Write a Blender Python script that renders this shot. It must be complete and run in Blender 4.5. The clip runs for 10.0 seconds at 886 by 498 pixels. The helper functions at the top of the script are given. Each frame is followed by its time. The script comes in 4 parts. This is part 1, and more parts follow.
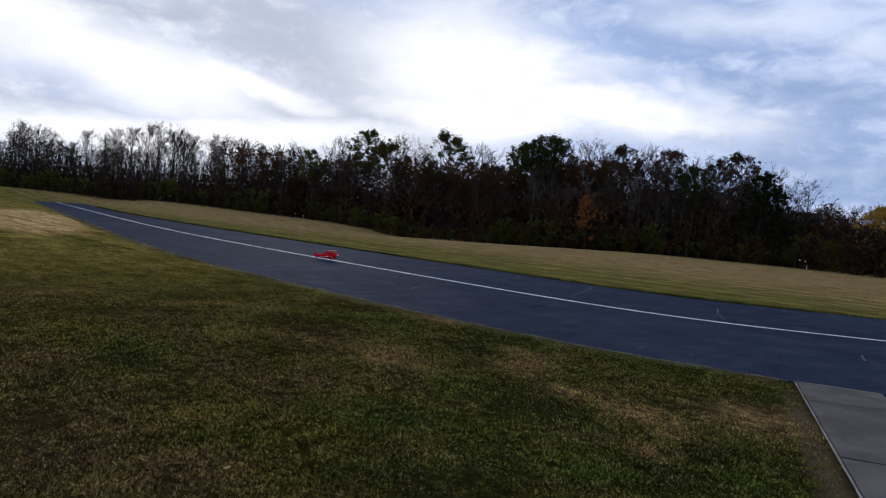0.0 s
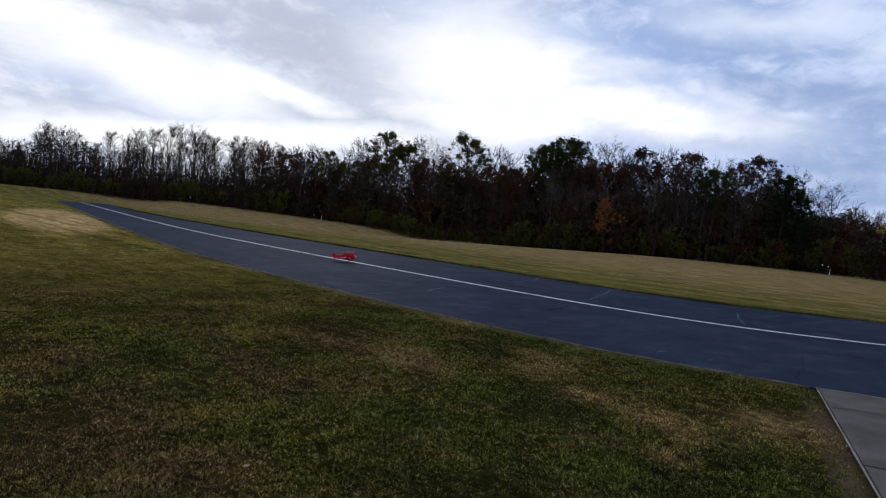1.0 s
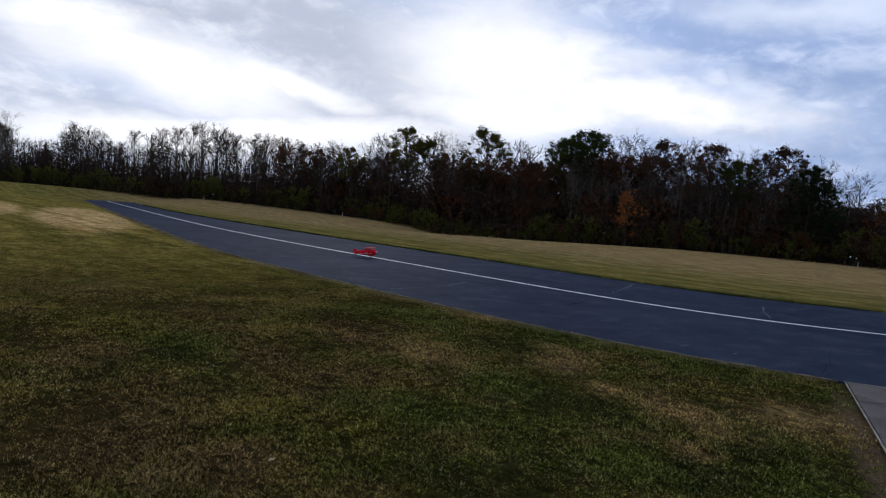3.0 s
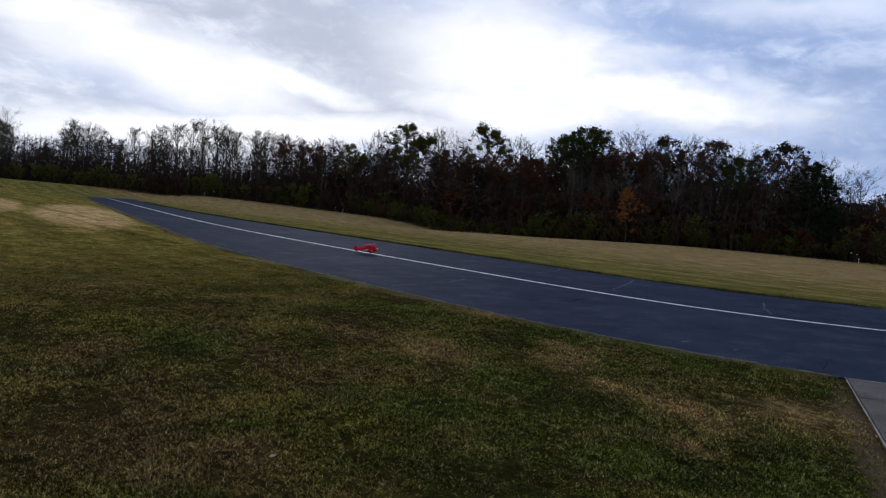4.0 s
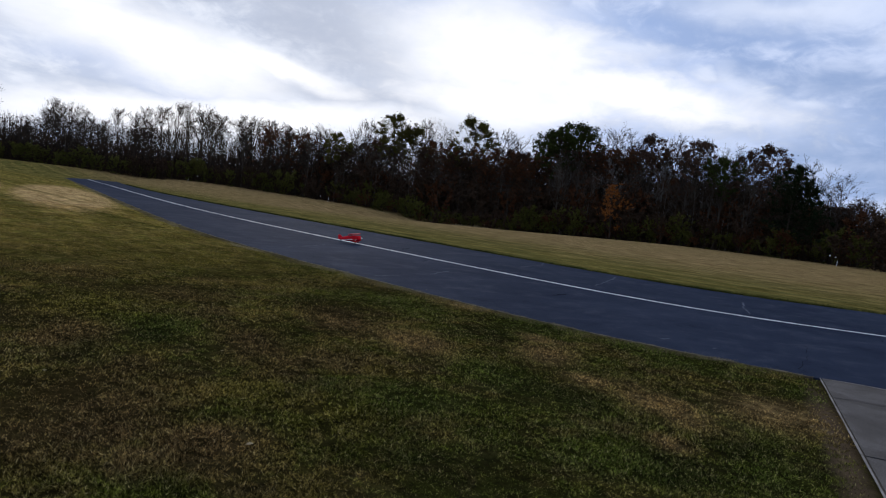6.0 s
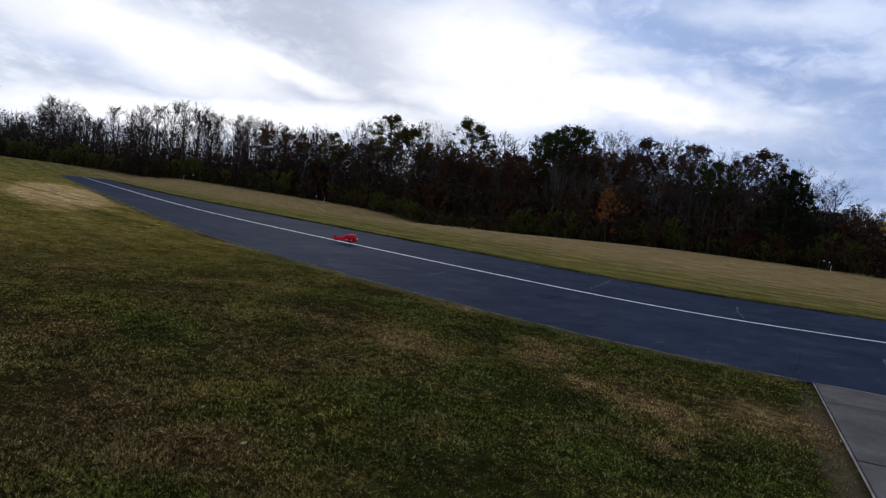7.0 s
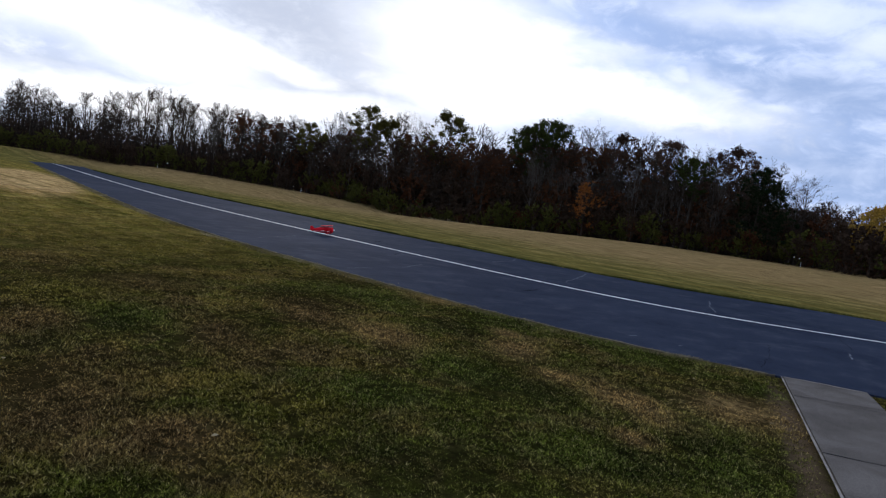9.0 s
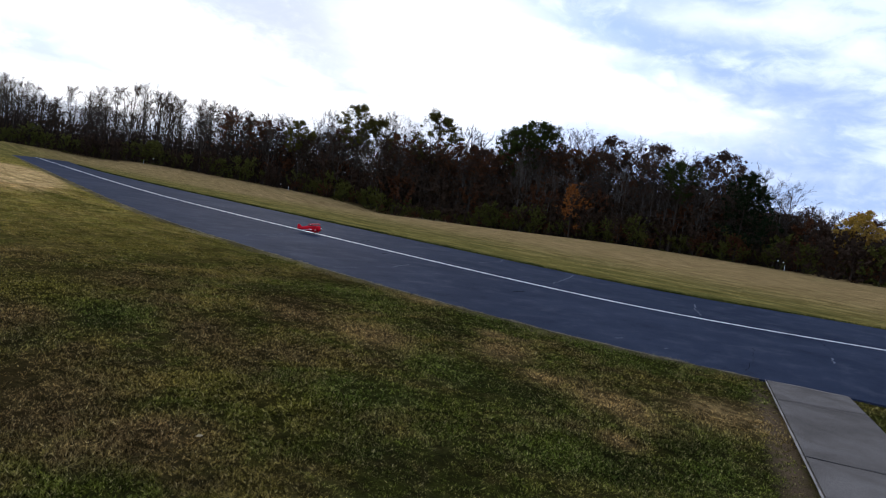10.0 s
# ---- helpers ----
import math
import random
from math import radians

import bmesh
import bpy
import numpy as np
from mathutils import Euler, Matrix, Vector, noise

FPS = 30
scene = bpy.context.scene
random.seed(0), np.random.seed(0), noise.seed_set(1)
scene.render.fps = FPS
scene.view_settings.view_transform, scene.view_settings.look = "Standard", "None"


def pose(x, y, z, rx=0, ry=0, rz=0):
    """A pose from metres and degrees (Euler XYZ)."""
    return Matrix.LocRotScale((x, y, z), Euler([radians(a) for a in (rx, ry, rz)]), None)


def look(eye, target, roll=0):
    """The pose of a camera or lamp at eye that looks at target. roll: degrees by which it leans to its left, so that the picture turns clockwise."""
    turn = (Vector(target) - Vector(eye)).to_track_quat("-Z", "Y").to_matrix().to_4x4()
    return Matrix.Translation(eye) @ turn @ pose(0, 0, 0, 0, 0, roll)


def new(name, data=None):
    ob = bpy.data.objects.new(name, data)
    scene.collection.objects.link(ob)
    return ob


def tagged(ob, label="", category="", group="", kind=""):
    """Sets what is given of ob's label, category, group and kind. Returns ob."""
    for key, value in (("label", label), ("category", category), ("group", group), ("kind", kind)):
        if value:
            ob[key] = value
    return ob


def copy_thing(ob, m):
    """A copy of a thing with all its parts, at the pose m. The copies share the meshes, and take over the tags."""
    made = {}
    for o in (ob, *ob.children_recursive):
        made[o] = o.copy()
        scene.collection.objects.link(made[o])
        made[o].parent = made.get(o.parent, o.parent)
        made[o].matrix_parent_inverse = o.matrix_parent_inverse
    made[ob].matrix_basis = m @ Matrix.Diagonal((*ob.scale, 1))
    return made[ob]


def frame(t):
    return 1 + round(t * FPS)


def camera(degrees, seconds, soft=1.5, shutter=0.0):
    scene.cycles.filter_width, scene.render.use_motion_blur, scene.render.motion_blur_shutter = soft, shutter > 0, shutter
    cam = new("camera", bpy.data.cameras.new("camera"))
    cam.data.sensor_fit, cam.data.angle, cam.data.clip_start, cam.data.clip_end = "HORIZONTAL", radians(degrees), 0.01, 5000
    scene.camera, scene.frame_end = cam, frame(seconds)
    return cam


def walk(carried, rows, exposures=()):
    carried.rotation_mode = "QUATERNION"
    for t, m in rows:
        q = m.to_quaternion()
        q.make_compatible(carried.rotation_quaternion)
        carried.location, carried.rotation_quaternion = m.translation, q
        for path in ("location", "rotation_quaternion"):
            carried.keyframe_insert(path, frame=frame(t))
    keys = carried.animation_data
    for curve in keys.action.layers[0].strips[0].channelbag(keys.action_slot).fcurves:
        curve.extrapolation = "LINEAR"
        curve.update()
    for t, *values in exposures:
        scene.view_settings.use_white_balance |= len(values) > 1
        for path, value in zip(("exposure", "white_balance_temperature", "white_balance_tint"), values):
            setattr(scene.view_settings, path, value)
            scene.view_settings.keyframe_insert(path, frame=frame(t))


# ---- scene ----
cam = camera(68.0, 10.0, soft=1.15)
ROWS = [
    (0.0, -0.000, 0.000, 1.700, 87.997, -5.283, 44.776),
    (0.5, -0.010, -0.000, 1.697, 87.948, -5.660, 45.642),
    (1.0, 0.002, -0.014, 1.697, 88.035, -5.655, 46.311),
    (1.5, 0.004, -0.019, 1.699, 87.876, -5.420, 46.933),
    (2.0, 0.004, -0.015, 1.698, 87.637, -5.247, 47.121),
    (2.5, 0.002, -0.019, 1.696, 87.582, -5.306, 47.424),
    (2.7, 0.002, -0.020, 1.696, 87.550, -5.306, 47.910),
    (3.8, 0.004, -0.023, 1.696, 87.125, -4.886, 48.180),
    (4.0, 0.004, -0.023, 1.696, 87.125, -5.036, 48.135),
    (4.5, 0.002, -0.013, 1.694, 87.014, -5.226, 48.013),
    (5.0, -0.005, -0.008, 1.691, 86.705, -5.593, 47.923),
    (5.5, -0.007, -0.003, 1.694, 86.548, -6.017, 47.613),
    (5.7, -0.006, -0.004, 1.694, 86.490, -6.260, 47.240),
    (6.8, -0.001, -0.012, 1.692, 86.810, -7.266, 46.530),
    (7.0, -0.001, -0.012, 1.692, 86.712, -7.266, 46.518),
    (7.5, 0.008, -0.018, 1.694, 86.769, -7.318, 46.016),
    (8.0, 0.018, -0.014, 1.695, 86.690, -7.267, 45.065),
    (8.5, 0.014, -0.011, 1.694, 86.416, -7.668, 44.754),
    (9.0, -0.001, 0.002, 1.692, 86.302, -8.020, 44.571),
    (9.5, 0.001, 0.008, 1.694, 86.305, -8.177, 44.313),
    (10.0, -0.021, 0.005, 1.702, 86.438, -8.775, 43.503),
]
walk(cam, [(t, pose(x, y, z, rx, ry, rz)) for t, x, y, z, rx, ry, rz in ROWS],
     [(0.0, 0.0), (8.5, 0.0), (9.0, 0.22), (9.5, 0.50), (10.0, 0.54)])

# ---- world and sun ----
SUN_DIR = Vector((-0.83, 0.54, 0.21)).normalized()


def mathn(nt, op, a, b=0.0, c=0.0, clamp=False):
    n = nt.nodes.new("ShaderNodeMath")
    n.operation, n.use_clamp = op, clamp
    for i, v in enumerate((a, b, c)):
        if hasattr(v, "links"):
            nt.links.new(v, n.inputs[i])
        else:
            n.inputs[i].default_value = v
    return n.outputs[0]


def vmath(nt, op, a, b=(0, 0, 0)):
    n = nt.nodes.new("ShaderNodeVectorMath")
    n.operation = op
    for i, v in enumerate((a, b)):
        if hasattr(v, "links"):
            nt.links.new(v, n.inputs[i])
        else:
            n.inputs[i].default_value = v
    return n.outputs["Value"] if op in ("DOT_PRODUCT", "LENGTH", "DISTANCE") else n.outputs[0]


def noise_of(nt, vec, scale, detail=4.0, rough=0.55, dist=0.0):
    n = nt.nodes.new("ShaderNodeTexNoise")
    nt.links.new(vec, n.inputs["Vector"])
    n.inputs["Scale"].default_value = scale
    n.inputs["Detail"].default_value = detail
    n.inputs["Roughness"].default_value = rough
    n.inputs["Distortion"].default_value = dist
    return n.outputs["Fac"]


def ramp(nt, fac, lo, hi, a=0.0, b=1.0):
    n = nt.nodes.new("ShaderNodeMapRange")
    n.interpolation_type = "SMOOTHSTEP"
    nt.links.new(fac, n.inputs[0])
    for i, v in enumerate((lo, hi, a, b)):
        n.inputs[i + 1].default_value = v
    return n.outputs[0]


def mix(nt, fac, a, b, mode="MIX"):
    n = nt.nodes.new("ShaderNodeMix")
    n.data_type, n.blend_type, n.clamp_factor = "RGBA", mode, False
    for i, v in ((0, fac), (6, a), (7, b)):
        if hasattr(v, "links"):
            nt.links.new(v, n.inputs[i])
        else:
            n.inputs[i].default_value = v if i == 0 else (*v, 1.0)
    return n.outputs[2]


world = bpy.data.worlds.new("sky")
scene.world = world
world.use_nodes = True
nt = world.node_tree
nt.nodes.clear()
sky = nt.nodes.new("ShaderNodeTexSky")
sky.sky_type, sky.sun_disc = "NISHITA", False
sky.sun_elevation, sky.sun_rotation = radians(12), radians(-57)
way = nt.nodes.new("ShaderNodeTexCoord").outputs["Generated"]
sep = nt.nodes.new("ShaderNodeSeparateXYZ")
nt.links.new(way, sep.inputs[0])
lift = mathn(nt, "ADD", mathn(nt, "MAXIMUM", sep.outputs[2], 0.0), 0.22)
comb = nt.nodes.new("ShaderNodeCombineXYZ")
nt.links.new(mathn(nt, "DIVIDE", sep.outputs[0], lift), comb.inputs[0])
nt.links.new(mathn(nt, "DIVIDE", sep.outputs[1], lift), comb.inputs[1])
deck = vmath(nt, "ADD", comb.outputs[0], (3.7, 1.9, 0.0))
# bearing and height over the horizon, in degrees
bearing = mathn(nt, "MULTIPLY", mathn(nt, "ARCTAN2", sep.outputs[1], sep.outputs[0]), 57.2958)
height = mathn(nt, "MULTIPLY", mathn(nt, "ARCSINE", sep.outputs[2]), 57.2958)
comb = nt.nodes.new("ShaderNodeCombineXYZ")
nt.links.new(mathn(nt, "MULTIPLY", bearing, -1.0), comb.inputs[0])
nt.links.new(height, comb.inputs[1])
chart = comb.outputs[0]
billow = nt.nodes.new("ShaderNodeTexNoise")
nt.links.new(vmath(nt, "MULTIPLY", chart, (0.55, 1.0, 1.0)), billow.inputs["Vector"])
for key, value in (("Scale", 0.20), ("Detail", 7.0), ("Roughness", 0.55), ("Distortion", 0.2)):
    billow.inputs[key].default_value = value
warped = vmath(nt, "ADD", chart, vmath(nt, "MULTIPLY", vmath(nt, "SUBTRACT", billow.outputs["Color"], (0.5, 0.5, 0.5)), (7.0, 3.6, 0.0)))
frayed = noise_of(nt, vmath(nt, "MULTIPLY", chart, (0.5, 1.0, 1.0)), 0.55, 7.0, 0.6, 0.4)


def bank(spots, lo, hi):
    """Cloud banks, each (bearing, height, half width, half height, slant) in degrees: 1 inside, frayed edges."""
    total = None
    for az, el, rx, ry, slant in spots:
        mp = nt.nodes.new("ShaderNodeMapping")
        mp.vector_type = "TEXTURE"
        nt.links.new(warped, mp.inputs[0])
        mp.inputs["Location"].default_value = (-az, el, 0)
        mp.inputs["Rotation"].default_value = (0, 0, radians(slant))
        mp.inputs["Scale"].default_value = (rx, ry, 1)
        d = vmath(nt, "LENGTH", mp.outputs[0])
        one = ramp(nt, mathn(nt, "ADD", d, mathn(nt, "MULTIPLY", mathn(nt, "SUBTRACT", frayed, 0.5), 1.7)), hi, lo)
        total = one if total is None else mathn(nt, "MAXIMUM", total, one)
    return total


thin = ramp(nt, mathn(nt, "ADD", mathn(nt, "MULTIPLY", noise_of(nt, vmath(nt, "ADD", deck, (5.0, 2.0, 0.0)), 2.1, 9.0, 0.56, 0.25), 0.5), mathn(nt, "MULTIPLY", frayed, 0.5)), 0.40, 0.60)
hazy = mathn(nt, "MULTIPLY", ramp(nt, bearing, 121.0, 139.0), ramp(nt, bearing, 196.0, 178.0))
blue = mix(nt, 1.0, sky.outputs[0], (0.09, 0.09, 0.09), "MULTIPLY")
blue = mix(nt, 0.85, blue, (0.32, 0.46, 0.80))
cool = mix(nt, thin, mix(nt, 0.5, blue, (0.34, 0.45, 0.72)), (0.62, 0.72, 0.97))
pale = mix(nt, thin, (0.56, 0.63, 0.79), (0.83, 0.88, 1.00))
cloud = mix(nt, hazy, cool, pale)
grey = bank([(149.0, 13.6, 9.0, 3.0, -22), (151.0, 15.5, 8.0, 2.4, 0), (146.5, 8.6, 9.0, 1.1, 0), (158.0, 14.8, 7.0, 1.0, 10), (137.0, 6.6, 5.0, 1.0, -4), (116.0, 9.0, 8.0, 1.0, -6), (107.5, 12.3, 6.0, 1.6, -10), (106.0, 7.4, 7.0, 2.0, -6)], 0.1, 1.6)
cloud = mix(nt, mathn(nt, "MULTIPLY", grey, 0.7), cloud, mix(nt, hazy, (0.30, 0.41, 0.66), (0.50, 0.55, 0.68)))
azure = bank([(166.5, 8.0, 5.0, 0.9, -6), (160.5, 6.9, 7.0, 0.7, -9), (140.5, 17.5, 5.0, 2.0, 0), (126.0, 16.6, 7.0, 1.4, -4), (120.0, 13.2, 4.0, 0.8, 8)], 0.1, 1.6)
cloud = mix(nt, mathn(nt, "MULTIPLY", azure, 0.55), cloud, mix(nt, hazy, (0.36, 0.50, 0.83), (0.50, 0.60, 0.86)))
white = bank([(132.5, 13.2, 9.5, 3.6, -4), (121.5, 10.9, 10.0, 2.2, -5), (131.5, 9.9, 10.0, 1.9, 0), (161.0, 9.9, 9.0, 2.3, -9), (151.0, 9.9, 6.0, 0.9, -12), (156.0, 5.4, 17.0, 1.4, 6), (168.0, 12.3, 5.0, 1.2, 4)], 0.35, 1.65)
wisp = bank([(122.5, 15.0, 3.4, 0.6, -6), (113.3, 12.5, 2.6, 0.7, -24), (103.3, 15.3, 2.4, 0.8, -8), (109.0, 11.2, 1.6, 0.4, -10), (117.0, 13.4, 1.4, 0.4, -10), (112.0, 17.8, 7.0, 1.2, -4)], 0.0, 1.7)
cloud = mix(nt, mathn(nt, "MULTIPLY", white, ramp(nt, frayed, 0.25, 0.55, 0.82, 1.0)), cloud, (1.08, 1.09, 1.14))
cloud = mix(nt, mathn(nt, "MULTIPLY", wisp, 0.65), cloud, (0.82, 0.89, 1.06))
back = nt.nodes.new("ShaderNodeBackground")
nt.links.new(cloud, back.inputs[0])
back.inputs[1].default_value = 1.0
nt.links.new(back.outputs[0], nt.nodes.new("ShaderNodeOutputWorld").inputs[0])

sun = new("sun", bpy.data.lights.new("sun", "SUN"))
sun.data.energy, sun.data.angle, sun.data.color = 0.6, radians(14), (1.0, 0.95, 0.88)
sun.matrix_world = look(SUN_DIR * 200, (0, 0, 0))

# ---- materials ----


def material(name, rough=0.8, metal=0.0):
    m = bpy.data.materials.new(name)
    m.use_nodes = True
    b = m.node_tree.nodes["Principled BSDF"]
    b.inputs["Roughness"].default_value, b.inputs["Metallic"].default_value = rough, metal
    return m, m.node_tree, b


def bumped(nt, b, height, strength, distance):
    n = nt.nodes.new("ShaderNodeBump")
    n.inputs["Strength"].default_value, n.inputs["Distance"].default_value = strength, distance
    nt.links.new(height, n.inputs["Height"])
    nt.links.new(n.outputs[0], b.inputs["Normal"])


def place_of(nt):
    return nt.nodes.new("ShaderNodeNewGeometry").outputs["Position"]


def patch(nt, pos, x, y, rx, ry, turn, edge):
    """A worn oval of the lawn with a ragged edge, 1 inside."""
    mp = nt.nodes.new("ShaderNodeMapping")
    mp.vector_type = "TEXTURE"
    nt.links.new(pos, mp.inputs[0])
    mp.inputs["Location"].default_value = (x, y, 0)
    mp.inputs["Rotation"].default_value = (0, 0, radians(turn))
    mp.inputs["Scale"].default_value = (rx, ry, 1000)
    d = vmath(nt, "LENGTH", mp.outputs[0])
    return ramp(nt, mathn(nt, "ADD", d, mathn(nt, "MULTIPLY", edge, 1.6)), 2.3, 1.1)


# worn, faded, lush and shaded-out places of the lawn: x, y, half length, half width, turn
BROWN = [(-6.21, 5.56, 0.5, 0.85, 69), (-5.14, 6.96, 0.44, 0.75, 43), (-4.1, 6.39, 0.4, 0.28, -16), (-3.12, 6.28, 0.9, 0.45, -27), (-2.38, 7.3, 0.72, 0.86, -5), (-2.5, 5.2, 0.22, 0.27, 59), (-5.83, 7.65, 0.29, 0.47, 71), (-8.47, 8.85, 0.8, 0.6, 7)]
UMBER = [(-7.43, 1.85, 0.6, 1.1, 69), (-5.02, 1.46, 0.75, 1.3, 60), (-4.04, 1.92, 0.5, 0.6, 58), (-6.51, 3.51, 0.5, 1.1, 68), (-7.58, 5.34, 0.55, 1.3, 72), (-9.73, 3.77, 1.1, 0.9, 79), (-12.16, 2.97, 0.87, 0.94, 87)]
OLIVE_TINT = [(-9.19, 2.71, 1.1, 1.3, 76), (-13.96, 5.94, 1.9, 2.2, 92), (-4.09, 2.96, 0.45, 0.7, 60), (-4.94, 2.8, 0.35, 0.55, 62)]
GREEN = [(-4.29, 3.88, 0.55, 0.62, 63), (-2.51, 6.39, 0.45, 0.5, 61), (-2.5, 8.71, 0.5, 0.6, 64), (-4.53, 5.44, 1.3, 0.55, -9), (-9.07, 7.32, 1.6, 1.1, 11), (-13.35, 8.48, 1.9, 1.1, 7), (-4.51, 9.13, 1.1, 0.9, 8), (-6.59, 8.38, 1.1, 1.2, 25), (-2.34, 4.47, 0.8, 0.6, 43), (-7.72, 2.88, 0.6, 0.8, 71), (-1.7, 5.3, 0.45, 0.6, 24)]
DARK = [(-6.84, 1.95, 0.35, 0.62, 67), (-7.23, 2.62, 0.4, 0.4, 69), (-9.27, 5.83, 0.6, 0.6, 78), (-6.45, 7.15, 0.5, 0.6, 72), (-2.15, 5.8, 0.45, 0.4, 60), (-2.08, 4.67, 0.38, 0.42, 58), (-3.29, 3.08, 0.42, 0.42, 59), (-3.71, 5.55, 0.45, 0.45, 64)]


def places(nt, flat, spots, edge):
    total = None
    for p in spots:
        q = patch(nt, flat, *p, edge)
        total = q if total is None else mathn(nt, "MAXIMUM", total, q)
    return total


def lawn_material(name, blades):
    m, nt, b = material(name, 0.95)
    pos = place_of(nt)
    flat = vmath(nt, "MULTIPLY", pos, (1, 1, 0))
    large = noise_of(nt, flat, 0.16, 4.0, 0.6, 0.4)
    mid = noise_of(nt, flat, 0.8, 5.0, 0.62, 0.5)
    small = noise_of(nt, flat, 7.0, 5.0, 0.7)
    tiny = noise_of(nt, flat, 60.0, 3.0, 0.7)
    spots = noise_of(nt, vmath(nt, "ADD", flat, (31.0, 7.0, 0.0)), 2.6, 5.0, 0.7, 0.6)
    dry = ramp(nt, mathn(nt, "ADD", mathn(nt, "MULTIPLY", mid, 0.45), mathn(nt, "ADD", mathn(nt, "MULTIPLY", large, 0.2), mathn(nt, "MULTIPLY", spots, 0.35))), 0.43, 0.58)
    edge = mathn(nt, "ADD", mathn(nt, "MULTIPLY", noise_of(nt, flat, 3.0, 6.0, 0.75), 0.65), mathn(nt, "MULTIPLY", small, 0.55))
    sepd = nt.nodes.new("ShaderNodeSeparateXYZ")
    nt.links.new(pos, sepd.inputs[0])
    dry = mathn(nt, "ADD", dry, ramp(nt, sepd.outputs[0], -2.5, -8.0, -0.1, 0.15), clamp=True)
    lush = places(nt, flat, GREEN, edge)
    dry = mathn(nt, "MULTIPLY", dry, mathn(nt, "SUBTRACT", 1.0, mathn(nt, "MULTIPLY", lush, 0.9)))
    worn = places(nt, flat, [(x, y, a * 1.12, b * 1.12, t) for x, y, a, b, t in BROWN], edge)
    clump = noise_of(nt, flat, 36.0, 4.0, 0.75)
    tone = ramp(nt, small, 0.3, 0.7)
    green = mix(nt, tone, (0.043, 0.055, 0.009), (0.130, 0.139, 0.023))
    green = mix(nt, ramp(nt, spots, 0.42, 0.62, 0.0, 0.4), green, mix(nt, tone, (0.050, 0.054, 0.020), (0.140, 0.140, 0.058)))
    straw = mix(nt, tone, (0.138, 0.096, 0.024), (0.268, 0.180, 0.052))
    umber = mix(nt, tone, (0.100, 0.060, 0.024), (0.226, 0.140, 0.062))
    straw = mix(nt, ramp(nt, noise_of(nt, vmath(nt, "ADD", flat, (5.0, 60.0, 0.0)), 1.1, 4.0, 0.6, 0.5), 0.44, 0.6), straw, umber)
    col = mix(nt, mathn(nt, "MULTIPLY", dry, 0.72), green, straw)
    col = mix(nt, mathn(nt, "MULTIPLY", lush, 0.3), col, mix(nt, tone, (0.032, 0.064, 0.009), (0.092, 0.142, 0.024)))
    col = mix(nt, mathn(nt, "MULTIPLY", places(nt, flat, UMBER, edge), 0.75), col, umber)
    col = mix(nt, mathn(nt, "MULTIPLY", places(nt, flat, OLIVE_TINT, edge), 0.7), col, mix(nt, tone, (0.085, 0.080, 0.012), (0.185, 0.162, 0.030)))
    gold = mix(nt, ramp(nt, spots, 0.35, 0.65), (0.140, 0.108, 0.022), (0.280, 0.200, 0.052))
    col = mix(nt, ramp(nt, sepd.outputs[0], -7.0, -17.0, 0.0, 0.6), col, gold)
    col = mix(nt, mathn(nt, "MULTIPLY", worn, 0.95), col, mix(nt, tone, (0.165, 0.104, 0.041), (0.425, 0.275, 0.110)))
    rows = noise_of(nt, vmath(nt, "MULTIPLY", flat, (0.06, 1.0, 1.0)), 0.9, 4.0, 0.6, 0.2)
    mown = mathn(nt, "MULTIPLY", ramp(nt, sepd.outputs[0], -12.0, -30.0), 1.0)
    col = mix(nt, mown, col, mix(nt, 1.0, col, mix(nt, ramp(nt, rows, 0.36, 0.58), (0.66, 0.72, 0.70), (1.30, 1.25, 1.25)), "MULTIPLY"))
    bare = mathn(nt, "MAXIMUM", patch(nt, flat, -44, 10.3, 18, 2.9, -12, edge), patch(nt, flat, -51, 6.3, 14, 2.3, -8, edge))
    bare = ramp(nt, bare, 0.2, 0.5)
    col = mix(nt, mathn(nt, "MULTIPLY", bare, ramp(nt, rows, 0.34, 0.52, 0.45, 1.0)), col, mix(nt, small, (0.38, 0.240, 0.092), (0.62, 0.405, 0.175)))
    blotch = noise_of(nt, vmath(nt, "ADD", flat, (9.0, 44.0, 0.0)), 1.7, 6.0, 0.68, 0.5)
    col = mix(nt, 1.0, col, mix(nt, ramp(nt, blotch, 0.34, 0.66), (0.66, 0.67, 0.68), (1.26, 1.25, 1.22)), "MULTIPLY")
    col = mix(nt, mathn(nt, "MULTIPLY", places(nt, flat, DARK, edge), 0.6), col, (0.024, 0.030, 0.009))
    # mown field beyond the strip: greener by the asphalt, tan towards the wood, mowing bands
    sepn = nt.nodes.new("ShaderNodeSeparateXYZ")
    nt.links.new(pos, sepn.inputs[0])
    away = mathn(nt, "ADD", sepn.outputs[1], mathn(nt, "MULTIPLY", mathn(nt, "SUBTRACT", mid, 0.5), 14.0))
    far_side = ramp(nt, sepn.outputs[1], 17.0, 21.0)
    streak = noise_of(nt, vmath(nt, "MULTIPLY", flat, (0.55, 1.0, 1.0)), 0.6, 8.0, 0.72, 0.3)
    cross = noise_of(nt, vmath(nt, "MULTIPLY", flat, (1.0, 0.35, 1.0)), 0.35, 4.0, 0.6)
    tan = mix(nt, ramp(nt, streak, 0.18, 0.82), (0.202, 0.132, 0.050), (0.340, 0.226, 0.100))
    olive = mix(nt, ramp(nt, streak, 0.22, 0.78), (0.108, 0.090, 0.022), (0.212, 0.166, 0.050))
